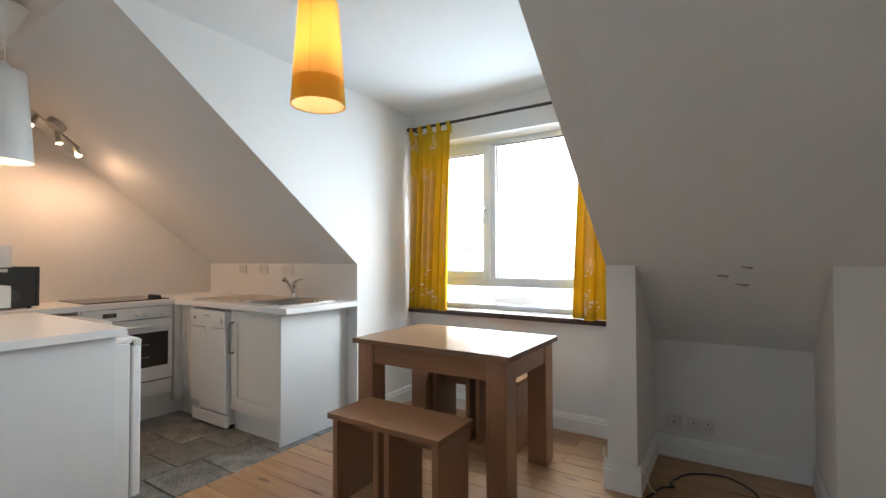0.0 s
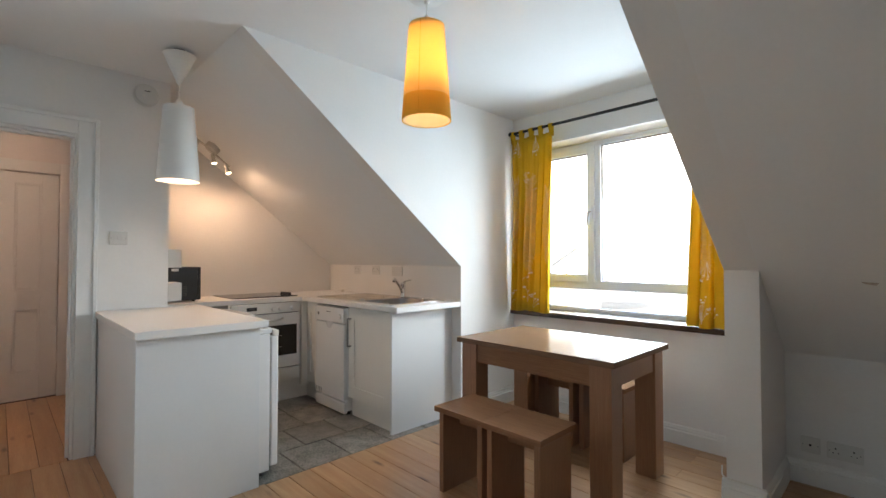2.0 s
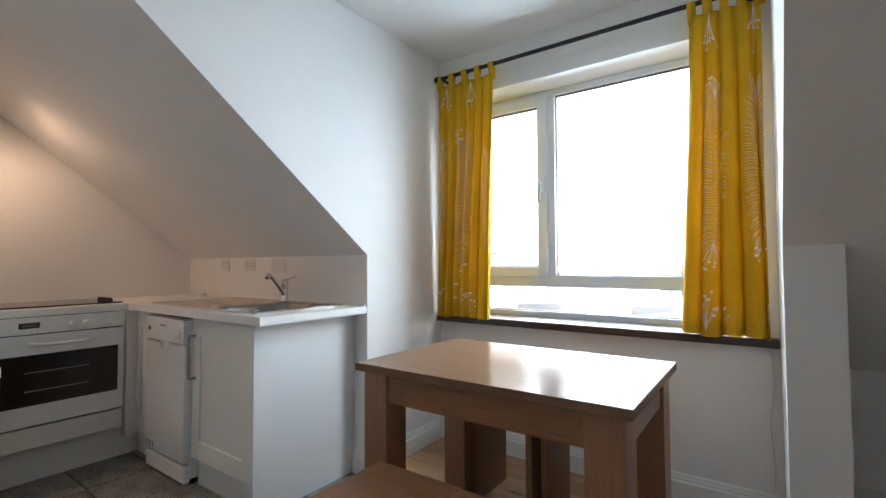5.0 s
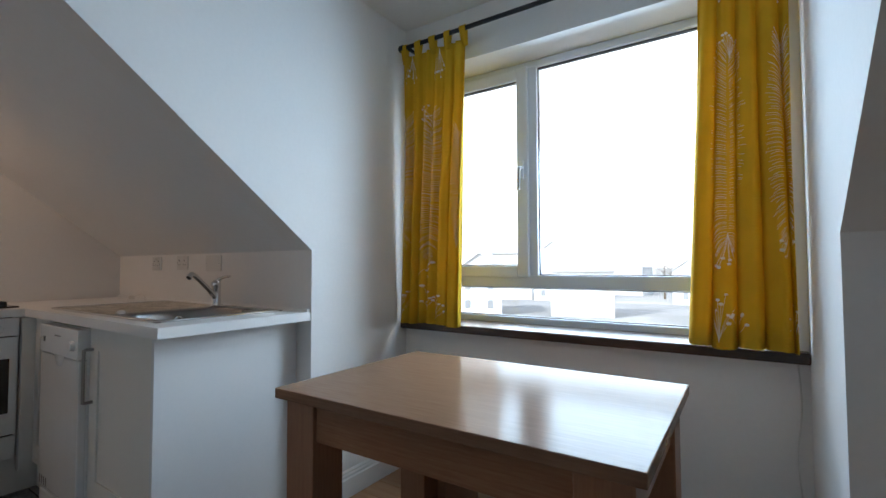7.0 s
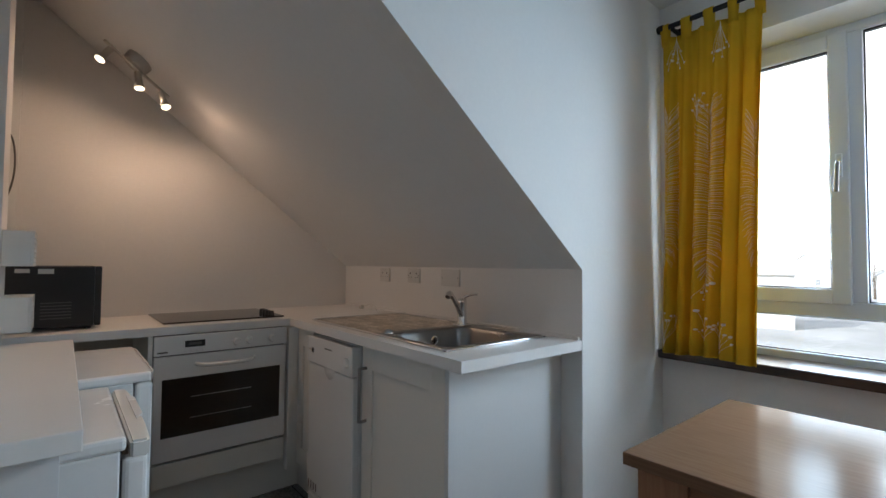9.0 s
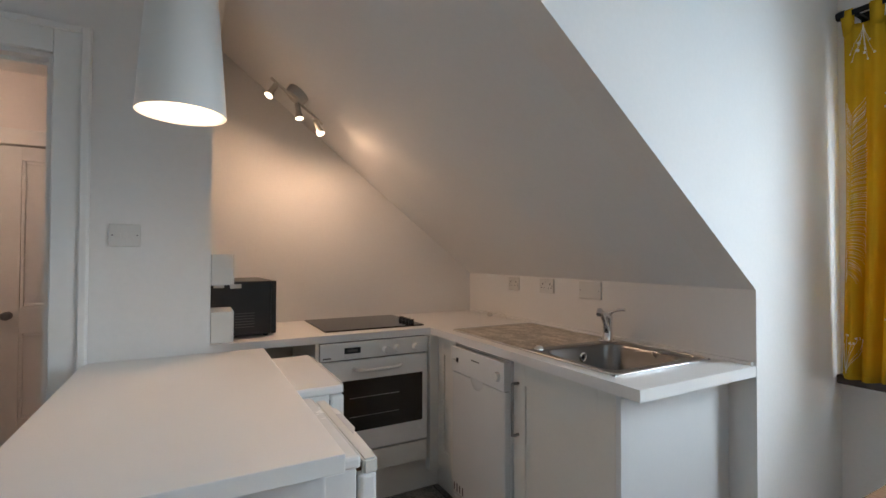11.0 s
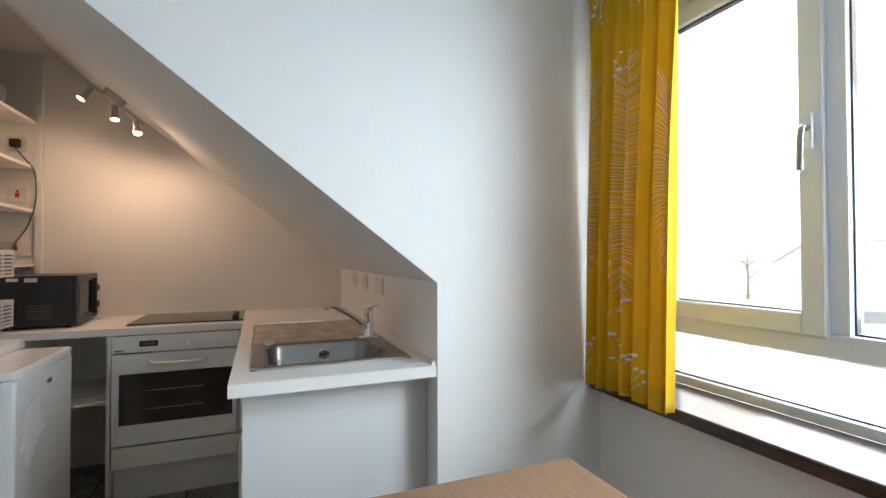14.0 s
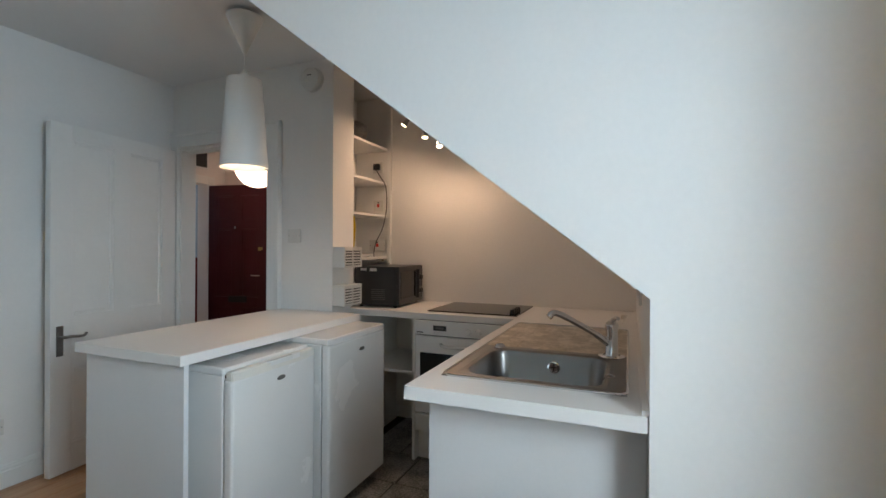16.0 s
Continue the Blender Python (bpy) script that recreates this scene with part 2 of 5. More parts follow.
PANE = glass("window_glass")


# ---- mesh helpers ----
def box(bm, x0, x1, y0, y1, z0, z1, bevel=0.0, seg=2):
    r = bmesh.ops.create_cube(bm, size=1.0)
    vs = r["verts"]
    for v in vs:
        v.co = Vector((x0 + (v.co.x + 0.5) * (x1 - x0), y0 + (v.co.y + 0.5) * (y1 - y0), z0 + (v.co.z + 0.5) * (z1 - z0)))
    if bevel:
        es = list({e for v in vs for e in v.link_edges})
        bmesh.ops.bevel(bm, geom=es, offset=bevel, segments=seg, affect="EDGES", profile=0.5)
    return bm


def boxes(*items, bevel=0.0, seg=2):
    bm = bmesh.new()
    for it in items:
        box(bm, *it, bevel=bevel, seg=seg)
    return bm


def prism(poly, axis, a0, a1, bm=None):
    """A polygon in the two other axes (in x, y, z order), drawn out along axis."""
    bm = bm or bmesh.new()

    def at(p, a):
        q = list(p)
        q.insert("xyz".index(axis), a)
        return bm.verts.new(q)
    lo, hi = [at(p, a0) for p in poly], [at(p, a1) for p in poly]
    bm.faces.new(lo), bm.faces.new(hi[::-1])
    for k in range(len(poly)):
        bm.faces.new((lo[k], hi[k], hi[(k + 1) % len(poly)], lo[(k + 1) % len(poly)]))
    bmesh.ops.recalc_face_normals(bm, faces=bm.faces)
    return bm


def lathe(profile, seg=32, bm=None, centre=(0, 0, 0), turn=None):
    """Turns (radius, height) points round the upright axis."""
    bm = bm or bmesh.new()
    rings = []
    for r, z in profile:
        ring = []
        for k in range(seg if r > 1e-6 else 1):
            a = 2 * math.pi * k / seg
            p = Vector((r * math.cos(a), r * math.sin(a), z))
            if turn:
                p = turn @ p
            ring.append(bm.verts.new(p + Vector(centre)))
        rings.append(ring)
    for a, b in zip(rings, rings[1:]):
        for k in range(seg):
            q = [a[k % len(a)], a[(k + 1) % len(a)], b[(k + 1) % len(b)], b[k % len(b)]]
            q = list(dict.fromkeys(q))
            if len(q) > 2:
                bm.faces.new(q)
    bmesh.ops.recalc_face_normals(bm, faces=bm.faces)
    return bm


def tube(points, r, seg=10, bm=None):
    bm = bm or bmesh.new()
    pts = [Vector(p) for p in points]
    rad = r if isinstance(r, (list, tuple)) else [r] * len(pts)
    rings, up = [], None
    for k, p in enumerate(pts):
        d = (pts[min(k + 1, len(pts) - 1)] - pts[max(k - 1, 0)]).normalized()
        if up is None:
            up = d.orthogonal().normalized()
        up = (up - d * up.dot(d)).normalized()
        side = d.cross(up)
        rings.append([bm.verts.new(p + rad[k] * (math.cos(2 * math.pi * i / seg) * up + math.sin(2 * math.pi * i / seg) * side)) for i in range(seg)])
    for a, b in zip(rings, rings[1:]):
        for i in range(seg):
            bm.faces.new((a[i], a[(i + 1) % seg], b[(i + 1) % seg], b[i]))
    bm.faces.new(rings[0][::-1]), bm.faces.new(rings[-1])
    bmesh.ops.recalc_face_normals(bm, faces=bm.faces)
    return bm


def curve_points(ctrl, n=8):
    """A smooth line through control points."""
    c = [Vector(p) for p in ctrl]
    c = [2 * c[0] - c[1]] + c + [2 * c[-1] - c[-2]]
    out = []
    for a, b, d, e in zip(c, c[1:], c[2:], c[3:]):
        for k in range(n):
            t = k / n
            out.append(0.5 * ((2 * b) + (d - a) * t + (2 * a - 5 * b + 4 * d - e) * t * t + (3 * b - a - 3 * d + e) * t ** 3))
    return out + [c[-2]]


def mesh_of(name, bm, material, smooth=False):
    me = bpy.data.meshes.new(name)
    bm.to_mesh(me)
    bm.free()
    me.materials.append(material)
    if smooth:
        me.shade_smooth()
        me.set_sharp_from_angle(angle=radians(40))
    return me


def part(name, bm, material, parent, label="", smooth=False):
    ob = new(name, mesh_of(name, bm, material, smooth))
    ob.parent = parent
    if label:
        ob["label"] = label
    return ob


def thing(name, label, category, m=None, group=""):
    ob = new(name)
    ob.empty_display_size = 0.1
    ob.matrix_world = m or Matrix()
    return tagged(ob, label, category, group)


def solid(name, bm, material, label, category, group="", smooth=False):
    return tagged(new(name, mesh_of(name, bm, material, smooth)), label, category, group)


def setting(name, bm, material, label="", category=""):
    return tagged(new(name, mesh_of(name, bm, material)), label, category or name.split("_")[0], kind="structure")


# ---- the shell ----
KZ, SLOPE, CEILZ = 1.176, 0.768, 2.468
YTOP = -(CEILZ - KZ) / SLOPE
WINY, EASTX, SOUTHY, DOORX, WESTX = 0.68, 3.4, -3.14, -1.175, -1.95


def slope_z(y):
    return KZ - SLOPE * y


def cheek(x0, x1):
    return prism([(0, 0), (0.95, 0), (0.95, CEILZ), (YTOP, CEILZ), (0, KZ)], "x", x0, x1)


def slope_slab(x0, x1, ylow):
    return prism([(YTOP, CEILZ), (ylow, slope_z(ylow)), (ylow, slope_z(ylow) + 0.2), (YTOP, CEILZ + 0.2)], "x", x0, x1)


setting("wall_cheek_west", cheek(-0.12, 0.0), WALL, "white painted dormer cheek wall with sloping lower edge", "wall")
setting("wall_cheek_east", cheek(1.80, 1.947), WALL, "white painted dormer cheek wall ending in a narrow post", "wall")
setting("ceiling_slope_west", slope_slab(-2.1, -0.12, 0.14), CEIL, "white sloping ceiling over the kitchen corner", "ceiling")
setting("ceiling_slope_east", slope_slab(1.947, 3.55, 0.78), CEIL, "white sloping ceiling over the low alcove", "ceiling")
setting("ceiling", boxes((-3.2, 3.55, -4.75, 1.0, CEILZ, CEILZ + 0.15)), CEIL, "flat white plaster ceiling", "ceiling")
setting("wall_kitchen_west", boxes((-2.1, WESTX, -2.07, 0.14, 0, CEILZ)), WALL, "off-white kitchen wall behind the hob", "wall")
setting("wall_kitchen_knee", boxes((-2.1, -0.12, 0.0, 0.14, 0, KZ + 0.02)), WALL, "low off-white knee wall behind the sink", "wall")
OX0, OX1, OZ0, OZ1 = 0.08, 1.74, 0.755, 2.20
setting("wall_window", boxes((0, 1.80, WINY, 0.95, 0, OZ0), (0, 1.80, WINY, 0.95, OZ1, CEILZ), (0, OX0, WINY, 0.95, OZ0, OZ1),
                             (OX1, 1.80, WINY, 0.95, OZ0, OZ1)), WALL, "white dormer wall round the window", "wall")
setting("wall_knee_east", boxes((1.947, 3.55, 0.61, 0.78, 0, 0.75)), WALL, "low white knee wall in the alcove", "wall")
setting("wall_pier_east", prism([(0, 0), (0.61, 0), (0.61, slope_z(0.61)), (0, KZ)], "x", 2.73, EASTX), WALL, "white boxed-in pier under the slope", "wall")
setting("wall_east", boxes((EASTX, 3.55, -3.29, 0.78, 0, CEILZ)), WALL, "plain white wall", "wall")
setting("wall_south", boxes((DOORX, 3.55, -3.29, SOUTHY, 0, CEILZ)), WALL, "plain white wall behind the open door", "wall")
DBX = -1.285
DY0, DY1, DZ = -3.07, -2.24, 2.01
setting("wall_door", boxes((DBX, DOORX, DY1, -1.735, 0, CEILZ), (DBX, DOORX, DY0, DY1, DZ, CEILZ), (DBX, DOORX, -4.75, DY0, 0, CEILZ), (-1.375, DBX, -2.15, -1.735, 0, CEILZ)),
        WALL, "white wall with the doorway to the hall", "wall")
setting("wall_niche", boxes((-2.1, -1.375, -2.15, -2.07, 0, CEILZ)), WALL, "white back wall of the shelf recess", "wall")
HX = -2.96
setting("wall_hall_west", boxes((-3.1, HX, -2.19, -1.48, 0, CEILZ), (-3.1, HX, -2.89, -2.19, 2.0, CEILZ), (-3.1, HX, -4.75, -2.89, 0, CEILZ),
                                # unseen block behind the door, added to keep outdoor light out of its gaps
                                (-3.16, -3.1005, -3.0, -2.1, 0, 2.1)), HALLP, "warm white hall wall with a closed door", "wall")
setting("wall_hall_north", boxes((-3.1, -2.1, -1.6, -1.48, 0, CEILZ), (-2.1, -2.07, -2.15, -1.48, 0, CEILZ)), HALLP, "warm white hall wall", "wall")
EX0, EX1 = -2.70, -1.90
setting("wall_hall_south", boxes((-3.1, EX0, -4.75, -4.6, 0, CEILZ), (EX0, EX1, -4.75, -4.6, 2.03, CEILZ), (EX1, DBX, -4.75, -4.6, 0, CEILZ)),
        HALLP, "warm white hall end wall with the entrance opening", "wall")
# stairwell beyond the entrance, open to the sky by a rooflight
setting("wall_stair_lower", boxes((-3.6, -3.5, -6.3, -4.75, 0, 1.15), (-1.0, -0.9, -6.3, -4.75, 0, 1.15), (-3.6, -0.9, -6.4, -6.3, 0, 1.15)),
        REDW, "dark red painted stairwell dado", "wall")
setting("wall_stair_upper", boxes((-3.6, -3.5, -6.3, -4.75, 1.15, 4.6), (-1.0, -0.9, -6.3, -4.75, 1.15, 4.6), (-3.6, -0.9, -6.4, -6.3, 1.15, 4.6), (-3.6, -0.9, -4.75, -4.65, 2.64, 4.6)),
        BLUEW, "pale blue stairwell wall above a red dado", "wall")
setting("ceiling_stair", boxes((-3.6, -2.9, -6.4, -4.65, 4.6, 4.7), (-1.6, -0.9, -6.4, -4.65, 4.6, 4.7)), CEIL, "white stairwell ceiling with a rooflight", "ceiling")
setting("floor", boxes((-3.6, 3.55, -6.4, 1.0, -0.25, -0.022)), GAP, "subfloor under boards and tiles", "floor")

# skirting boards
SKIRT = [(0.0, 0.0), (0.019, 0.0), (0.019, 0.088), (0.013, 0.094), (0.013, 0.104), (0.009, 0.112), (0.009, 0.118), (0.003, 0.126), (0.0, 0.126)]


def baseboard(p0, p1, h=0.126):
    """A moulded board from p0 to p1 whose wall lies to the left of that way."""
    d = Vector((p1[0] - p0[0], p1[1] - p0[1], 0))
    length = d.length
    bm = prism([(a, b * h / 0.126) for a, b in SKIRT], "y", 0.0, length)
    m = Matrix.Translation((p0[0], p0[1], 0)) @ Matrix.Rotation(math.atan2(d.y, d.x) - math.pi / 2, 4, "Z")
    ob = setting("baseboard", bm, GLOSS, "white moulded skirting board", "skirting")
    ob.matrix_world = m
    return ob


baseboard((0.019, WINY), (1.78, WINY))
baseboard((0.0, 0.0), (0.0, WINY - 0.019))
baseboard((-0.095, 0.0), (0.019, 0.0))
baseboard((1.80, WINY - 0.019), (1.80, 0.0))
baseboard((1.781, 0.0), (1.966, 0.0), 0.15)
baseboard((1.947, 0.0), (1.947, 0.591))
baseboard((1.947, 0.61), (2.73, 0.61))
baseboard((2.73, 0.591), (2.73, 0.0))
baseboard((2.711, 0.0), (EASTX, 0.0), 0.15)
baseboard((EASTX, 0.0), (EASTX, SOUTHY))
baseboard((EASTX, SOUTHY), (DOORX, SOUTHY))

# doorway casing and lining
CAS = boxes((DOORX, DOORX + 0.022, DY1, DY1 + 0.108, 0, DZ + 0.108), (DOORX, DOORX + 0.022, SOUTHY + 0.001, DY0, 0, DZ + 0.108),
            (DOORX, DOORX + 0.022, DY0, DY1, DZ, DZ + 0.108), bevel=0.004)
box(CAS, DOORX + 0.020, DOORX + 0.034, DY1 + 0.082, DY1 + 0.106, 0, DZ + 0.104, bevel=0.004)
box(CAS, DOORX + 0.020, DOORX + 0.034, SOUTHY + 0.002, DY1 + 0.082, DZ + 0.082, DZ + 0.106, bevel=0.004)
setting("trim_doorway", CAS, GLOSS, "white moulded architrave round the doorway", "architrave")
LIN = boxes((DBX, DOORX, DY1 - 0.016, DY1 - 0.0005, 0, DZ), (DBX, DOORX, DY0 + 0.0005, DY0 + 0.016, 0, DZ), (DBX, DOORX, DY0 + 0.016, DY1 - 0.016, DZ - 0.016, DZ - 0.0005))
box(LIN, -1.255, -1.225, DY1 - 0.03, DY1 - 0.014, 0, DZ - 0.016)
box(LIN, -1.255, -1.225, DY0 + 0.03, DY1 - 0.03, DZ - 0.03, DZ - 0.014)
setting("trim_door_lining", LIN, GLOSS, "white painted door lining with a stop", "lining")
setting("trim_hall_casing", boxes((DBX - 0.022, DBX, DY1, DY1 + 0.1, 0, DZ + 0.1), (DBX - 0.022, DBX, DY0 - 0.1, DY0, 0, DZ + 0.1), (DBX - 0.022, DBX, DY0, DY1, DZ, DZ + 0.1), bevel=0.004),
        GLOSS, "white architrave on the hall side", "architrave")
setting("trim_hall_door", boxes((HX, HX + 0.022, -2.19, -2.09, 0, 2.1), (HX, HX + 0.022, -2.99, -2.89, 0, 2.1), (HX, HX + 0.022, -2.89, -2.19, 2.0, 2.1), bevel=0.004),
        GLOSS, "white architrave round the hall cupboard door", "architrave")
setting("trim_entrance", boxes((EX0 - 0.09, EX0, -4.6, -4.575, 0, 2.12), (EX1, EX1 + 0.09, -4.6, -4.575, 0, 2.12), (EX0, EX1, -4.6, -4.575, 2.03, 2.12), bevel=0.004),
        GLOSS, "white frame round the entrance", "architrave")


# ---- doors ----
def panel_door(name, label, w, h, th, material, rows, m, stile=0.105, mid=0.1):
    """A framed door along +x from its hinge, with sunk panels. rows: (z0, z1) of each row of two panels."""
    d = thing(name, label, "door", m)
    bm = bmesh.new()
    box(bm, 0, stile, 0, th, 0, h, bevel=0.003)
    box(bm, w - stile, w, 0, th, 0, h, bevel=0.003)
    zs = [0.0] + [z for r in rows for z in r] + [h]
    for a, b in zip(zs[0::2], zs[1::2]):
        box(bm, stile, w - stile, 0, th, a, b)
    for a, b in rows:
        box(bm, (w - mid) / 2, (w + mid) / 2, 0, th, a, b)
    part("door_frame", bm, material, d)
    for a, b in rows:
        for x0, x1 in ((stile, (w - mid) / 2), ((w + mid) / 2, w - stile)):
            pb = boxes((x0, x1, th * 0.3, th * 0.7, a, b))
            for y0, y1 in ((th * 0.08, th * 0.31), (th * 0.69, th * 0.92)):
                box(pb, x0, x0 + 0.02, y0, y1, a, b, bevel=0.004)
                box(pb, x1 - 0.02, x1, y0, y1, a, b, bevel=0.004)
                box(pb, x0 + 0.02, x1 - 0.02, y0, y1, a, a + 0.02, bevel=0.004)
                box(pb, x0 + 0.02, x1 - 0.02, y0, y1, b - 0.02, b, bevel=0.004)
            part("panel", pb, material, d)
    return d


leaf = panel_door("door_1", "white painted four-panel door standing wide open", 0.815, 1.975, 0.042, GLOSS, [(0.16, 0.585), (0.885, 1.89)],
                  pose(-1.140, -3.118, 0.012, 0, 0, 6.4), 0.11, 0.10)
for side, yy in ((1, 0.042), (-1, 0.0)):
    hb = boxes((0.749, 0.785, yy - 0.001, yy + side * 0.004 + 0.001, 0.665, 0.835), bevel=0.0015)
    hp = part("handle_plate", hb, NICKEL, leaf, "brushed metal handle plate")
    part("handle", tube(curve_points([(0.767, yy, 0.775), (0.767, yy + side * 0.045, 0.775), (0.742, yy + side * 0.055, 0.777), (0.68, yy + side * 0.055, 0.770), (0.655, yy + side * 0.05, 0.782)]), 0.008),
         NICKEL, leaf, "brushed metal lever", smooth=True)
part("lock", boxes((0.799, 0.8025, 0.010, 0.032, 0.70, 0.82)), NICKEL, leaf, "metal lock edge plate")
hall_door = panel_door("door_2", "white four-panel cupboard door, closed, in the hall", 0.69, 1.985, 0.04, GLOSS, [(0.235, 0.78), (0.95, 1.895)],
                       pose(HX - 0.052, -2.195, 0.008, 0, 0, -90), 0.115, 0.10)
part("knob", lathe([(0.0, 0.062), (0.018, 0.060), (0.027, 0.048), (0.027, 0.040), (0.012, 0.026), (0.010, 0.008), (0.026, 0.006), (0.026, 0.0)], 20,
                   centre=(0.63, 0.040, 0.90), turn=Matrix.Rotation(radians(-90), 3, "X")), NICKEL, hall_door, "worn round metal knob", smooth=True)
for hz in (0.3, 1.75):
    part("hinge", tube([(-0.004, 0.045, hz), (-0.004, 0.045, hz + 0.09)], 0.007, 8), GLOSS, hall_door)
red_door = panel_door("door_3", "dark red glossy panelled entrance door, standing open", 0.74, 2.0, 0.045, RED, [(0.22, 0.62), (0.72, 1.50), (1.60, 1.88)],
                      pose(-2.69, -4.56, 0.01, 0, 0, 100.5), 0.10, 0.10)
part("letterbox", boxes((0.27, 0.50, -0.014, 0.001, 0.66, 0.73), bevel=0.003), BLACKP, red_door, "dark letterbox flap")
part("spy_hole", boxes((0.345, 0.36, -0.008, 0.001, 1.50, 1.53)), CHROME, red_door)
part("latch", boxes((0.66, 0.70, -0.03, 0.001, 1.25, 1.29), bevel=0.004), BRASS, red_door, "brass night latch")
part("door_handle", tube(curve_points([(0.685, 0, 0.97), (0.685, -0.045, 0.97), (0.66, -0.05, 0.97), (0.59, -0.05, 0.97)]), 0.008), CHROME, red_door, "chrome lever handle", smooth=True)
vent_hall = thing("wall_vent", "dark louvred vent above the entrance door", "vent", pose(-2.62, -4.60, 2.20))
part("frame", boxes((-0.09, 0.09, 0, 0.012, 0, 0.02), (-0.09, 0.09, 0, 0.012, 0.20, 0.22), (-0.09, -0.075, 0, 0.012, 0.02, 0.20), (0.075, 0.09, 0, 0.012, 0.02, 0.20)), GLOSS, vent_hall)
part("backing", boxes((-0.075, 0.075, 0.0005, 0.003, 0.02, 0.20)), BLACKP, vent_hall)
for k in range(8):
    part("slat", boxes((-0.075, 0.075, 0.003, 0.012, 0.026 + k * 0.022, 0.032 + k * 0.022)), GREYC, vent_hall)


# ---- window ----
win = tagged(new("window_1"), "white plastic-framed dormer window, shut", "window", kind="structure")
FY0, FY1 = 0.885, 0.948
MX0, MX1, SR, TZ0, TZ1 = 0.655, 0.716, 0.607, 0.985, 1.052
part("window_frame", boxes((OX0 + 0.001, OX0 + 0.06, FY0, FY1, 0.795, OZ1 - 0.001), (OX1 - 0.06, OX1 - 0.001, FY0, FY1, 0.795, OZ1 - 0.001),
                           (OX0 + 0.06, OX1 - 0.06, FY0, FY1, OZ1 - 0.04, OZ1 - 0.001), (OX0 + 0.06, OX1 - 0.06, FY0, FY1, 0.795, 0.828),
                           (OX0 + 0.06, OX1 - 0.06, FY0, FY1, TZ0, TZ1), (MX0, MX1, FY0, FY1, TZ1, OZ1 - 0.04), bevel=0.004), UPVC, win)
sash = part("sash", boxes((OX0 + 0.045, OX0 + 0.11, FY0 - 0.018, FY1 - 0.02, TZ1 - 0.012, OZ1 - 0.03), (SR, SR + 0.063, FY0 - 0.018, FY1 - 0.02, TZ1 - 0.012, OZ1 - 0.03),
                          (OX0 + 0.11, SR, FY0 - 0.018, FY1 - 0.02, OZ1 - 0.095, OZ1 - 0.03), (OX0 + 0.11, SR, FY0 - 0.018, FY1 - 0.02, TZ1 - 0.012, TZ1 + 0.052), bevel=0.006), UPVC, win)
SEAL = boxes((MX1, OX1 - 0.06, 0.905, 0.925, OZ1 - 0.046, OZ1 - 0.04), (MX1, MX1 + 0.005, 0.905, 0.925, TZ1, OZ1 - 0.046), (MX1, OX1 - 0.06, 0.905, 0.925, TZ1, TZ1 + 0.005),
             (OX0 + 0.06, OX1 - 0.06, 0.905, 0.925, TZ0 - 0.005, TZ0), (OX0 + 0.06, OX1 - 0.06, 0.905, 0.925, 0.828, 0.833),
             (OX0 + 0.11, SR, 0.885, 0.91, OZ1 - 0.101, OZ1 - 0.095), (OX0 + 0.11, SR, 0.885, 0.91, TZ1 + 0.052, TZ1 + 0.057), (SR - 0.005, SR, 0.885, 0.91, TZ1 + 0.057, OZ1 - 0.101))
part("seal", SEAL, BLACKP, win, "dark rubber glazing seal")
for nm, b in (("pane", (MX1 + 0.001, OX1 - 0.059, 0.912, 0.916, TZ1 + 0.001, OZ1 - 0.041)), ("pane", (OX0 + 0.109, SR + 0.001, 0.895, 0.899, TZ1 + 0.051, OZ1 - 0.094)),
              ("pane", (OX0 + 0.059, OX1 - 0.059, 0.912, 0.916, 0.827, TZ0 + 0.001))):
    g = part(nm, boxes(b), PANE, win)
    g.visible_shadow = False
hb = boxes((0.628, 0.650, FY0 - 0.032, FY0 - 0.017, 1.56, 1.66), bevel=0.005)
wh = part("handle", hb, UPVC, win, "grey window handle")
part("lever", tube(curve_points([(0.639, FY0 - 0.03, 1.62), (0.639, FY0 - 0.055, 1.615), (0.637, FY0 - 0.06, 1.57), (0.634, FY0 - 0.058, 1.50)]), 0.009), NICKEL, wh, smooth=True)
setting("window_sill", boxes((0.002, 1.798, 0.625, 0.884, 0.757, 0.797), bevel=0.006), SILL, "dark varnished wooden window sill", "sill")


# ---- curtains on their rod ----
RODY, RODZ = 0.585, 2.315
rod = thing("curtain_rod", "black iron curtain rod above the window", "curtain rod", pose(0, 0, 0))
part("pole", tube([(0.045, RODY, RODZ), (1.775, RODY, RODZ)], 0.0115, 14), IRON, rod, smooth=True)
for x in (0.03, 1.79):
    s = -1 if x < 1 else 1
    part("finial", lathe([(0, 0.0), (0.017, 0.003), (0.02, 0.012), (0.02, 0.03), (0.013, 0.036), (0.012, 0.05)], 16, centre=(x - s * 0.0, RODY, RODZ),
                         turn=Matrix.Rotation(radians(90 if s < 0 else -90), 3, "Y")), IRON, rod, smooth=True)
for x in (0.10, 1.72):
    part("bracket", boxes((x - 0.008, x + 0.008, RODY - 0.004, WINY, RODZ - 0.022, RODZ - 0.010), (x - 0.018, x + 0.018, WINY - 0.006, WINY - 0.0005, RODZ - 0.05, RODZ + 0.02), bevel=0.002), IRON, rod)


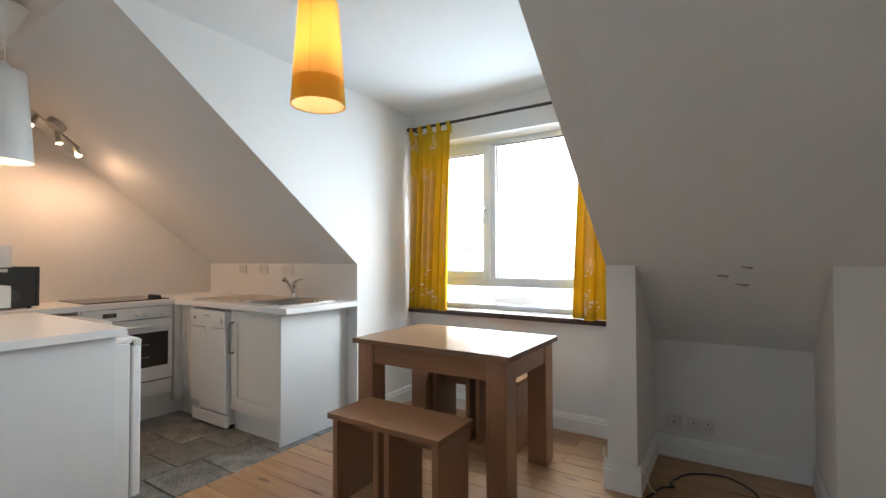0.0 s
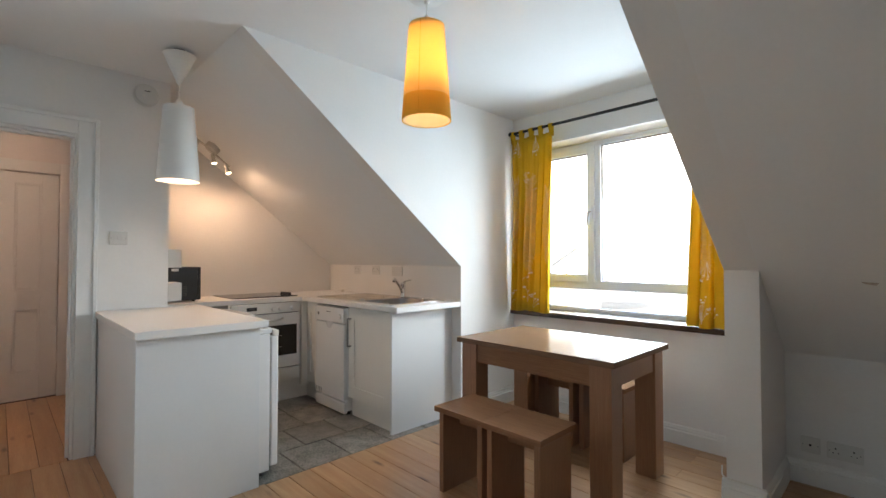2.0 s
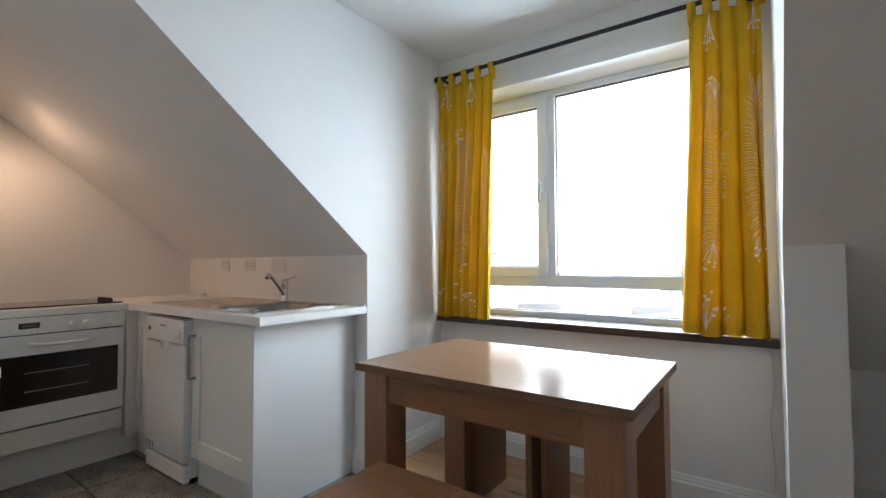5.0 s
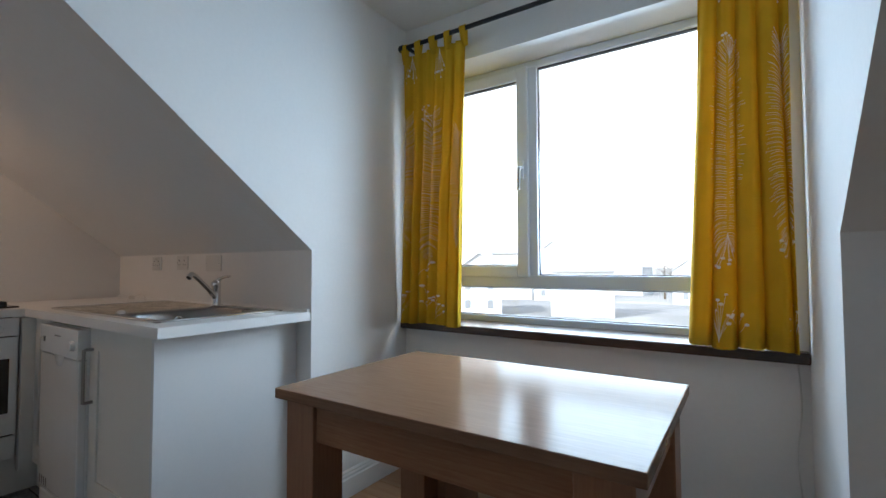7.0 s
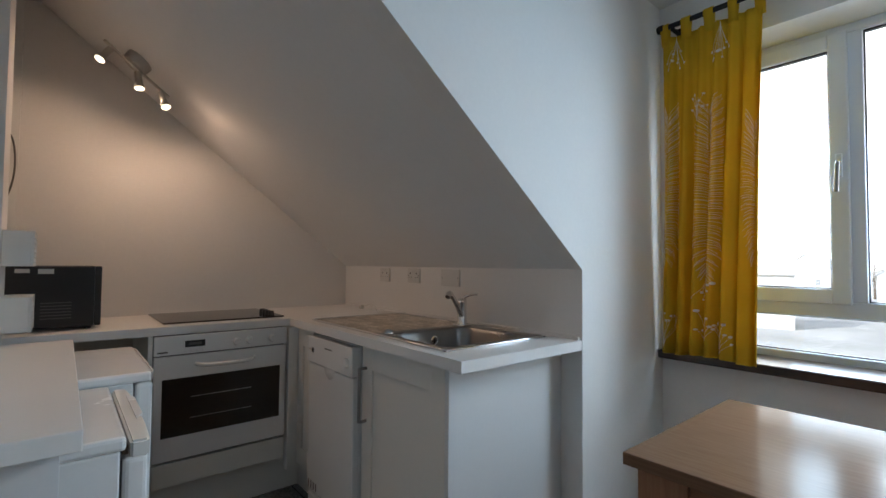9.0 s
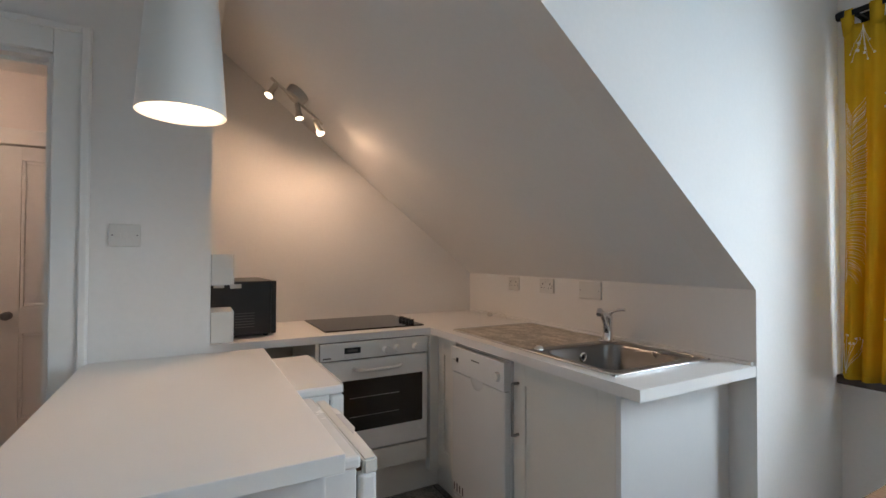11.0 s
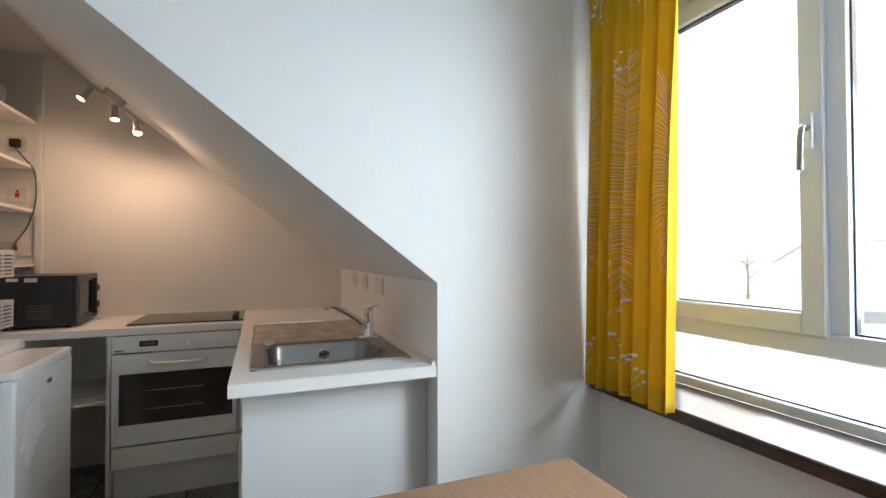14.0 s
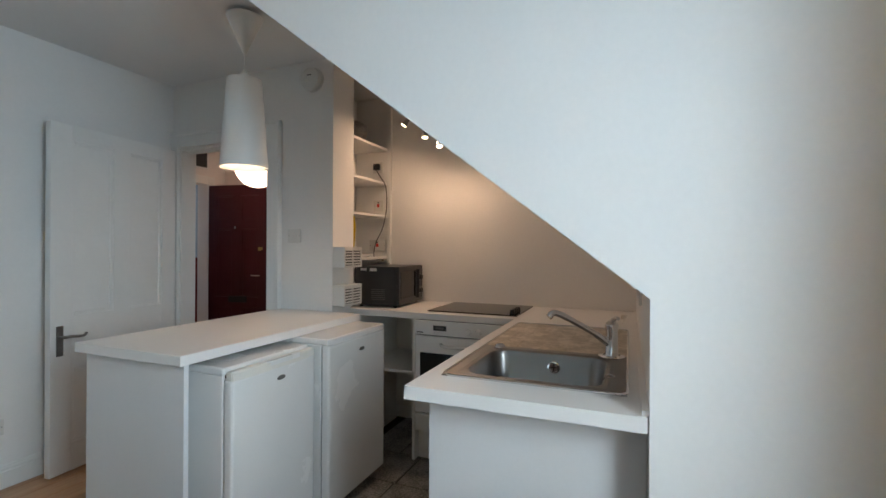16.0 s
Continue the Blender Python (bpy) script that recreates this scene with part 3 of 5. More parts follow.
def make_curtain(x0t, x1t, x0b, x1b, folds, seed, feathers, sprigs):
    rnd = random.Random(seed)
    ph, ph2 = rnd.uniform(0, 6), rnd.uniform(0, 6)
    top, bot = RODZ - 0.055, 0.802

    def surf(u, z, off=0.0):
        s = (top - z) / (top - bot)
        e = s ** 1.3
        x = (x0t + (x1t - x0t) * u) * (1 - e) + (x0b + (x1b - x0b) * u) * e
        amp = 0.010 + 0.022 * min(1, s * 1.6)
        w = 2 * math.pi * folds * (u + 0.03 * math.sin(3 * u + 2 * s + ph2))
        fold = math.sin(w + ph) + 0.32 * math.sin(2.1 * w + ph2 + 0.6 * s) + 0.18 * math.sin(0.53 * w + 1.5)
        x += 0.010 * math.cos(w + ph) * min(1, s * 2)
        y = RODY + 0.004 + amp * fold * 0.8 + 0.01 * s - (0.03 * s * u if x0t < 1 else 0.0)
        return Vector((x, y - off, z))
    c = thing("curtain", "short yellow cotton tab-top curtain with white feather print", "curtain", group="curtains at the window")
    nu, nz = 110, 44
    bm = bmesh.new()
    g = [[bm.verts.new(surf(i / nu, top + (bot - top) * j / nz + (0.008 * math.sin(9 * i / nu + seed) if j == nz else 0))) for i in range(nu + 1)] for j in range(nz + 1)]
    for j in range(nz):
        for i in range(nu):
            bm.faces.new((g[j][i], g[j][i + 1], g[j + 1][i + 1], g[j + 1][i]))
    cl = part("cloth", bm, CURTAIN, c, smooth=True)
    sol = cl.modifiers.new("thickness", "SOLIDIFY")
    sol.thickness = 0.0016
    hem = bmesh.new()
    for zz0, zz1, o in ((bot + 0.002, bot + 0.062, 0.0022),):
        a = [hem.verts.new(surf(i / nu, zz1, o)) for i in range(nu + 1)]
        b = [hem.verts.new(surf(i / nu, zz0, o)) for i in range(nu + 1)]
        for i in range(nu):
            hem.faces.new((a[i], a[i + 1], b[i + 1], b[i]))
    hm = part("hem", hem, CURTAIN, c, "double-thickness stitched hem", smooth=True)
    for k in range(5):
        u = 0.03 + 0.235 * k
        p = surf(u, top)
        tb = bmesh.new()
        pts = [(p.y - 0.002, top - 0.03)] + [(RODY - 0.0165 * math.cos(a), RODZ + 0.0165 * math.sin(a)) for a in np.linspace(-0.2, math.pi + 0.2, 9)] + [(p.y + 0.004, top - 0.03)]
        w = 0.017 + 0.004 * rnd.random()
        L = [tb.verts.new((p.x - w + 0.004, y, z)) for y, z in pts]
        R = [tb.verts.new((p.x + w + 0.004, y, z)) for y, z in pts]
        for q in range(len(pts) - 1):
            tb.faces.new((L[q], R[q], R[q + 1], L[q + 1]))
        t = part("tab", tb, CURTAIN, c, smooth=True)
        t.modifiers.new("thickness", "SOLIDIFY").thickness = 0.002
    pr = bmesh.new()
    O = 0.0045

    def stroke(path, w):
        ps = [surf(min(1, max(0, u)), min(top, max(bot, z)), O) for u, z in path]
        q = []
        for k, p in enumerate(ps):
            d = (ps[min(k + 1, len(ps) - 1)] - ps[max(k - 1, 0)])
            n = Vector((-d.z, 0, d.x))
            n = n.normalized() * w / 2 if n.length > 1e-6 else Vector((w / 2, 0, 0))
            q.append((pr.verts.new(p - n), pr.verts.new(p + n)))
        for a, b in zip(q, q[1:]):
            pr.faces.new((a[0], a[1], b[1], b[0]))

    def dot(u, z, r):
        uw = r / max(0.2, abs(x1b - x0b)) / 1.15
        ring = [pr.verts.new(surf(min(1, max(0, u + uw * math.cos(a))), z + r * math.sin(a), O)) for a in np.linspace(0, 2 * math.pi, 9)[:-1]]
        pr.faces.new(ring)
    for u0, zc, hh, wu in feathers:
        n = int(hh / 0.0100)
        for k in range(n):
            t = k / n
            z = zc + hh * (0.5 - t)
            ln = wu * (0.35 + 0.65 * math.sin(math.pi * min(1, 0.12 + 0.88 * t)) ** 0.8) * rnd.uniform(0.75, 1.1)
            rise = (0.055 * (0.55 - t) * 2)
            for sd in (-1, 1):
                jt = rnd.uniform(-0.004, 0.004)
                stroke([(u0 + sd * ln * f, z + jt + rise * (f ** 1.4) + 0.012 * math.sin(f * 2.5)) for f in np.linspace(0.06, 1.0, 12)], rnd.uniform(0.0010, 0.0018))
    for u0, z0, hh, up in sprigs:
        for k in range(9):
            t = 0.35 + 0.65 * rnd.random()
            ue, ze = u0 + (k / 4 - 1 + rnd.uniform(-0.15, 0.15)) * 0.105 * (0.45 + 0.55 * t), z0 + up * hh * t * (1 - 0.25 * abs(k / 4 - 1))
            stroke([(u0 + (ue - u0) * f ** 1.6, z0 - up * 0.02 + (ze - z0 + up * 0.02) * f) for f in np.linspace(0, 1, 10)], 0.0013)
            dot(ue, ze, rnd.uniform(0.0045, 0.0068))
    tagged(part("printed_pattern", pr, PRINT, c, "white printed feathers and berries"), kind="stuff")
    return c


make_curtain(0.052, 0.455, 0.018, 0.435, 6.2, 3, [(0.10, 1.55, 0.66, 0.11), (0.50, 1.52, 0.72, 0.17), (0.92, 1.50, 0.55, 0.07)],
             [(0.10, 0.84, 0.16, 1), (0.5, 0.84, 0.20, 1), (0.66, 0.83, 0.14, 1), (0.5, 1.16, 0.14, -1), (0.62, 2.235, 0.20, -1), (0.16, 2.235, 0.16, -1), (0.40, 1.86, 0.12, 1)])
make_curtain(1.49, 1.765, 1.435, 1.775, 4.4, 8, [(0.34, 1.52, 0.70, 0.19), (0.90, 1.52, 0.7, 0.14)],
             [(0.30, 0.84, 0.17, 1), (0.46, 0.83, 0.14, 1), (0.34, 1.20, 0.14, -1), (0.9, 1.22, 0.12, -1), (0.30, 2.235, 0.20, -1), (0.9, 2.235, 0.2, -1), (0.36, 1.88, 0.10, 1), (0.95, 0.84, 0.14, 1)])


# ---- kitchen: worktops ----
WT0, WT1 = 0.862, 0.900
SX0, SX1, SY0, SY1 = -0.578, -0.175, -0.548, -0.094
def slab_with_hole(o, h, z0, z1):
    bm = bmesh.new()
    rings = []
    for z in (z0, z1):
        for x0, x1, y0, y1 in (o, h):
            rings.append([bm.verts.new(p) for p in ((x0, y0, z), (x1, y0, z), (x1, y1, z), (x0, y1, z))])
    for a, b in ((0, 1), (2, 3), (0, 2), (1, 3)):
        for k in range(4):
            bm.faces.new((rings[a][k], rings[a][(k + 1) % 4], rings[b][(k + 1) % 4], rings[b][k]))
    bmesh.ops.recalc_face_normals(bm, faces=bm.faces)
    return bm


solid("sink_worktop", slab_with_hole((-1.352, 0.0, -0.637, -0.004), (SX0, SX1, SY0, SY1), WT0, WT1), LAMI, "white laminate worktop round the sink", "worktop")
solid("hob_worktop", boxes((WESTX + 0.004, -1.3535, -2.06, -0.004, WT0, WT1), bevel=0.002), LAMI, "white laminate worktop under the hob and microwave", "worktop")
solid("worktop_upstand", boxes((-1.93, -0.01, -0.016, -0.0005, 0.9005, 0.912)), LAMI, "thin white sealing strip along the wall", "sealing strip")

# cabinets under the sink
CY = -0.600
cab = thing("sink_cabinet", "cream sink cabinet with one panelled door", "cabinet", pose(0, 0, 0))
part("body", boxes((-0.655, -0.135, CY + 0.02, -0.10, 0.14, 0.40)), UNIT, cab)
part("plinth", boxes((-0.655, -0.118, CY + 0.04, CY + 0.055, 0.0, 0.145)), UNIT, cab, "recessed cream plinth")


def shaker(parent, x0, x1, z0, z1, y, handle_x=None):
    d = part("door", boxes((x0 + 0.06, x1 - 0.06, y + 0.008, y + 0.016, z0 + 0.06, z1 - 0.06)), UNIT, parent, "cream panelled door")
    st_w = min(0.075, (x1 - x0) * 0.3)
    for a, b in ((x0, x0 + st_w), (x1 - st_w, x1)):
        part("stile", boxes((a, b, y, y + 0.02, z0, z1), bevel=0.0015), UNIT, d)
    for a, b in ((z0, z0 + 0.09), (z1 - 0.09, z1)):
        part("rail", boxes((x0 + st_w, x1 - st_w, y + 0.0003, y + 0.02, a, b), bevel=0.001), UNIT, d)
    if handle_x is not None:
        part("handle", tube(curve_points([(handle_x, y, 0.765), (handle_x, y - 0.03, 0.765), (handle_x, y - 0.033, 0.75), (handle_x, y - 0.033, 0.57), (handle_x, y - 0.03, 0.553), (handle_x, y, 0.553)], 5), 0.0065),
             NICKEL, d, "brushed metal bar handle", smooth=True)
    return d


shaker(cab, -0.652, -0.1205, 0.15, 0.852, CY, -0.618)
part("end_panel", boxes((-0.118, -0.098, CY - 0.002, -0.002, 0.0, 0.8615), bevel=0.001), PANEL, cab, "white end panel")
corner = thing("corner_cabinet", "narrow cream corner cabinet with a panelled door", "cabinet", pose(0, 0, 0))
part("body", boxes((-1.62, -1.135, CY + 0.02, -0.05, 0.14, 0.855)), UNIT, corner)
part("plinth", boxes((-1.40, -1.135, CY + 0.04, CY + 0.055, 0.0, 0.145)), UNIT, corner)
shaker(corner, -1.322, -1.135, 0.15, 0.852, CY)
part("post", boxes((-1.372, -1.325, CY - 0.05, CY + 0.02, 0.12, 0.855)), UNIT, corner, "cream corner post")

# slimline dishwasher
dw = thing("dishwasher", "slim white freestanding dishwasher with a dial", "dishwasher", pose(0, 0, 0))
DWF = -0.632
part("body", boxes((-1.115, -0.668, DWF + 0.03, -0.06, 0.03, 0.845), bevel=0.004), ENAM, dw)
part("door", boxes((-1.113, -0.670, DWF, DWF + 0.032, 0.115, 0.715), bevel=0.006), ENAM, dw)
pan = part("control_panel", boxes((-1.113, -0.670, DWF - 0.006, DWF + 0.032, 0.719, 0.842), bevel=0.003), ENAM, dw, "white control panel")
part("dial", lathe([(0, 0.016), (0.017, 0.014), (0.021, 0.004), (0.021, 0)], 24, centre=(-0.715, DWF - 0.006, 0.775), turn=Matrix.Rotation(radians(90), 3, "X")), ENAM, pan, smooth=True)
part("display", boxes((-1.065, -1.045, DWF - 0.0075, DWF - 0.005, 0.768, 0.790)), BLACKP, pan)
for k in range(3):
    part("button", boxes((-1.098 + 0.012 * k, -1.091 + 0.012 * k, DWF - 0.009, DWF - 0.005, 0.775, 0.783)), CREAMP, pan)
part("handle", lathe([(0, 0.004), (0.05, 0.003), (0.055, 0.0)], 24, centre=(-0.89, DWF + 0.001, 0.722), turn=Matrix.Rotation(radians(90), 3, "X")), ENAM, dw, "half-round grip below the panel", smooth=True)
part("label", boxes((-0.93, -0.86, DWF - 0.0068, DWF - 0.0058, 0.800, 0.806)), GREYC, pan)
part("kick_plate", boxes((-1.113, -0.670, DWF + 0.004, DWF + 0.04, 0.012, 0.100), bevel=0.01), ENAM, dw, "rounded white kick plate")
for k in range(4):
    part("vent_slot", boxes((-1.095 + 0.026 * k, -1.085 + 0.026 * k, DWF - 0.0008, DWF + 0.002, 0.125, 0.162)), GREYC, dw)
for k in (-1.09, -0.70):
    part("foot", lathe([(0.02, 0.0), (0.02, 0.014), (0.012, 0.03)], 14, centre=(k, DWF + 0.06, 0)), BLACKP, dw)

# built-under oven
ov = thing("oven", "white built-under electric oven with a dark glass door", "oven", pose(0, 0, 0))
OF = -1.340
OY0, OY1 = -1.250, -0.656
part("body", boxes((-1.90, OF - 0.024, OY0 + 0.01, OY1 - 0.01, 0.291, 0.855)), BLACKP, ov, "dark oven carcass")
op = part("control_panel", boxes((OF - 0.02, OF, OY0, OY1, 0.772, 0.858), bevel=0.004), ENAM, ov, "white control panel with three knobs")
part("display", boxes((OF - 0.001, OF + 0.0015, -1.128, -1.044, 0.802, 0.832)), BLACKP, op, "small dark clock display")
part("digits", boxes((OF + 0.001, OF + 0.0022, -1.112, -1.060, 0.811, 0.823)), GREYC, op)
for yk in (-0.905, -0.845, -0.735):
    kb = part("knob", lathe([(0, 0.022), (0.015, 0.021), (0.0175, 0.014), (0.0175, 0.004), (0.021, 0.003), (0.021, 0)], 22, centre=(OF, yk, 0.808), turn=Matrix.Rotation(radians(90), 3, "Y")), ENAM, op, smooth=True)
    part("pointer", boxes((OF + 0.0215, OF + 0.023, yk - 0.002, yk + 0.002, 0.808, 0.823)), CREAMP, kb)
for k in range(4):
    part("button", lathe([(0, 0.006), (0.005, 0.005), (0.006, 0)], 10, centre=(OF, -1.123 + 0.024 * k, 0.786), turn=Matrix.Rotation(radians(90), 3, "Y")), ENAM, op)
part("maker_mark", boxes((OF - 0.0005, OF + 0.001, -1.236, -1.196, 0.783, 0.790)), GREYC, op)
od = part("door", boxes((OF - 0.03, OF - 0.002, OY0 + 0.002, OY1 - 0.002, 0.300, 0.766), bevel=0.004), ENAM, ov, "white oven door")
part("door_glass", boxes((OF - 0.01, OF + 0.001, -1.215, -0.690, 0.405, 0.665), bevel=0.002), OVENG, od, "dark oven window")
for zz in (0.480, 0.575):
    part("rack", tube([(OF + 0.0016, -1.10, zz), (OF + 0.0016, -0.83, zz)], 0.0016, 6), NICKEL, od)
part("door_handle", tube(curve_points([(OF - 0.004, -1.08, 0.722), (OF + 0.03, -1.05, 0.718), (OF + 0.036, -0.95, 0.716), (OF + 0.03, -0.85, 0.718), (OF - 0.004, -0.82, 0.722)]), 0.009), ENAM, od, "curved white bar handle", smooth=True)
part("drawer_front", boxes((OF - 0.03, OF - 0.004, OY0 + 0.004, OY1 - 0.004, 0.185, 0.290), bevel=0.002), UNIT, ov, "cream filler panel")
part("plinth", boxes((OF - 0.075, OF - 0.06, OY0, -0.56, 0.0, 0.182)), UNIT, ov, "recessed cream plinth")
part("side_panel", boxes((-1.92, OF - 0.008, OY0 - 0.02, OY0 - 0.003, 0.0, 0.861)), UNIT, ov)

shelf_unit = thing("open_cabinet", "open white base unit with one shelf and nothing in it", "cabinet", pose(0, 0, 0))
part("side_panel", boxes((-1.92, -1.36, -1.700, -1.682, 0.0, 0.861)), UNIT, shelf_unit)
part("shelf", boxes((-1.92, -1.37, -1.680, OY0 - 0.022, 0.515, 0.533)), UNIT, shelf_unit)
part("back_panel", boxes((-1.930, -1.922, -1.680, OY0 - 0.022, 0.1, 0.861)), UNIT, shelf_unit)

# hob
hob = thing("hob", "black glass ceramic hob set in the worktop", "hob", pose(0, 0, 0))
part("glass_top", boxes((-1.905, -1.425, -1.205, -0.640, 0.9015, 0.909), bevel=0.002), BLACKG, hob)
for k in range(4):
    part("knob", lathe([(0, 0.022), (0.014, 0.021), (0.0165, 0.0), (0.0, 0.0)], 18, centre=(-1.50 - 0.048 * k, -0.685, 0.9092)), BLACKP, hob, smooth=True)


# ---- sink and tap ----
def rrect(x0, x1, y0, y1, r, z, n=5):
    pts = []
    for cx, cy, a0 in ((x1 - r, y1 - r, 0), (x0 + r, y1 - r, 90), (x0 + r, y0 + r, 180), (x1 - r, y0 + r, 270)):
        for k in range(n + 1):
            a = radians(a0 + 90 * k / n)
            pts.append((cx + r * math.cos(a), cy + r * math.sin(a), z))
    return pts


def loft(loops, close=True):
    bm = bmesh.new()
    rings = [[bm.verts.new(p) for p in lp] for lp in loops]
    for a, b in zip(rings, rings[1:]):
        for k in range(len(a)):
            bm.faces.new((a[k], a[(k + 1) % len(a)], b[(k + 1) % len(b)], b[k]))
    if close:
        bm.faces.new(rings[-1])
    bmesh.ops.recalc_face_normals(bm, faces=bm.faces)
    return bm


sink = thing("sink", "stainless steel inset sink with drainer, stained", "sink", pose(0, 0, 0))
BX0, BX1, BY0, BY1 = -0.555, -0.200, -0.525, -0.118
part("bowl", loft([rrect(BX0 - 0.02, BX1 + 0.02, BY0 - 0.018, BY1 + 0.018, 0.004, 0.9042), rrect(BX0 - 0.006, BX1 + 0.006, BY0 - 0.006, BY1 + 0.006, 0.065, 0.900), rrect(BX0, BX1, BY0, BY1, 0.06, 0.888),
                   rrect(BX0 + 0.008, BX1 - 0.008, BY0 + 0.008, BY1 - 0.008, 0.06, 0.78), rrect(BX0 + 0.035, BX1 - 0.035, BY0 + 0.035, BY1 - 0.035, 0.05, 0.752)]), STEEL, sink, "deep steel bowl", smooth=True)
RX0, RX1, RY0, RY1 = -1.205, -0.140, -0.580, -0.048
DX1 = BX0 - 0.055
rim = boxes((DX1 + 0.001, BX0 - 0.019, RY0, RY1, 0.9005, 0.9045), (BX1 + 0.019, RX1, RY0, RY1, 0.9005, 0.9045), (BX0 - 0.019, BX1 + 0.019, RY0, BY0 - 0.017, 0.9005, 0.9045), (BX0 - 0.019, BX1 + 0.019, BY1 + 0.017, RY1, 0.9005, 0.9045))
part("rim", rim, STEEL, sink)
edge = tube([Vector(p) for p in rrect(RX0, RX1, RY0, RY1, 0.03, 0.9045, 4)] + [Vector(rrect(RX0, RX1, RY0, RY1, 0.03, 0.9045, 4)[0])], 0.0042, 8)
part("edge", edge, CHROME, sink, "rolled bright edge", smooth=True)
part("drainer", boxes((RX0 + 0.002, DX1, RY0 + 0.002, RY1 - 0.002, 0.9005, 0.9028)), DRAIN, sink, "dull stained draining board")
for k in range(7):
    y = -0.52 + 0.062 * k
    part("ridge", tube([(RX0 + 0.05, y, 0.9020), (DX1 - 0.03, y, 0.9020)], [0.0026, 0.0030], 8), DRAIN, sink, smooth=True)
part("drain", lathe([(0.0, 0.002), (0.018, 0.002), (0.030, 0.005), (0.040, 0.003), (0.042, 0.0)], 24, centre=(-0.38, -0.325, 0.7525)), CHROME, sink, "chrome waste", smooth=True)
ofl = part("overflow", lathe([(0.0, 0.002), (0.014, 0.002), (0.017, 0.005), (0.022, 0.003), (0.022, 0)], 20, centre=(BX0 + 0.004, -0.30, 0.855), turn=Matrix.Rotation(radians(90), 3, "Y")), CHROME, sink, smooth=True)
part("grille", boxes((BX0 + 0.0045, BX0 + 0.0085, -0.302, -0.298, 0.843, 0.867), (BX0 + 0.0045, BX0 + 0.0085, -0.312, -0.288, 0.853, 0.857)), BLACKP, ofl)
part("tap_hole_cover", lathe([(0.0, 0.016), (0.012, 0.014), (0.020, 0.007), (0.022, 0.0)], 20, centre=(-0.588, -0.515, 0.9045)), CHROME, sink, "domed chrome cover", smooth=True)
tap = thing("mixer_tap", "chrome single-lever kitchen mixer tap", "tap", pose(-0.588, -0.102, 0.9045))
part("base", lathe([(0, 0.0), (0.027, 0.0), (0.027, 0.006), (0.022, 0.012), (0.021, 0.095), (0.023, 0.10), (0.023, 0.118), (0.012, 0.13), (0.0, 0.132)], 24), CHROME, tap, smooth=True)
part("spout", tube(curve_points([(0.005, -0.008, 0.045), (0.035, -0.055, 0.085), (0.095, -0.145, 0.145), (0.122, -0.185, 0.163), (0.132, -0.203, 0.148)]), [0.0125] * 8 + [0.0105] * 8 + [0.0115] * 17, 14), CHROME, tap, "long angled spout", smooth=True)
part("lever", tube(curve_points([(0.0, 0.0, 0.122), (0.025, 0.008, 0.138), (0.055, 0.016, 0.148), (0.080, 0.023, 0.150)]), [0.010] * 8 + [0.007] * 17, 10), CHROME, tap, smooth=True)
part("collar", lathe([(0.024, 0), (0.046, 0), (0.046, 0.004), (0.03, 0.008)], 24), CHROME, tap)


# ---- sockets and switches ----
def plate(name, label, w, h, m, detail="socket", gang=1, category="socket"):
    """A wall plate facing -y of its own pose."""
    s = thing(name, label, category, m)
    part("plate", boxes((-w / 2, w / 2, -0.010, -0.0005, -h / 2, h / 2), bevel=0.003), PLASTIC, s)
    for k in range(gang):
        cx = (k - (gang - 1) / 2) * (w / gang)
        if detail == "socket":
            part("pin_hole", boxes((cx - 0.003, cx + 0.003, -0.0108, -0.009, 0.008, 0.018)), BLACKP, s)
            part("pin_hole", boxes((cx - 0.014, cx - 0.008, -0.0108, -0.009, -0.012, -0.008)), BLACKP, s)
            part("pin_hole", boxes((cx + 0.008, cx + 0.014, -0.0108, -0.009, -0.012, -0.008)), BLACKP, s)
            if gang > 1:
                part("rocker", boxes((cx * 0.35 - 0.006, cx * 0.35 + 0.006, -0.0135, -0.009, 0.018, 0.034), bevel=0.001), PLASTIC, s)
        elif detail == "switch":
            part("rocker", boxes((cx * 0.62 - 0.0075, cx * 0.62 + 0.0075, -0.0135, -0.009, -0.012, 0.012), bevel=0.001), PLASTIC, s)
        elif detail == "red":
            part("rocker", boxes((cx - 0.010, cx + 0.010, -0.0140, -0.009, -0.012, 0.016), bevel=0.001), REDP, s, "red rocker")
            part("neon", boxes((cx - 0.006, cx + 0.006, -0.0118, -0.009, 0.02, 0.03)), BLACKP, s)
        elif detail == "aerial":
            part("outlet", lathe([(0, 0.004), (0.005, 0.004), (0.006, 0)], 14, centre=(0, -0.010, 0), turn=Matrix.Rotation(radians(90), 3, "X")), BLACKP, s)
    for sx in (-1, 1):
        part("screw", lathe([(0, 0.0012), (0.003, 0.001), (0.0032, 0)], 10, centre=(sx * (w / 2 - 0.011), -0.010, 0), turn=Matrix.Rotation(radians(90), 3, "X")), NICKEL, s)
    return s


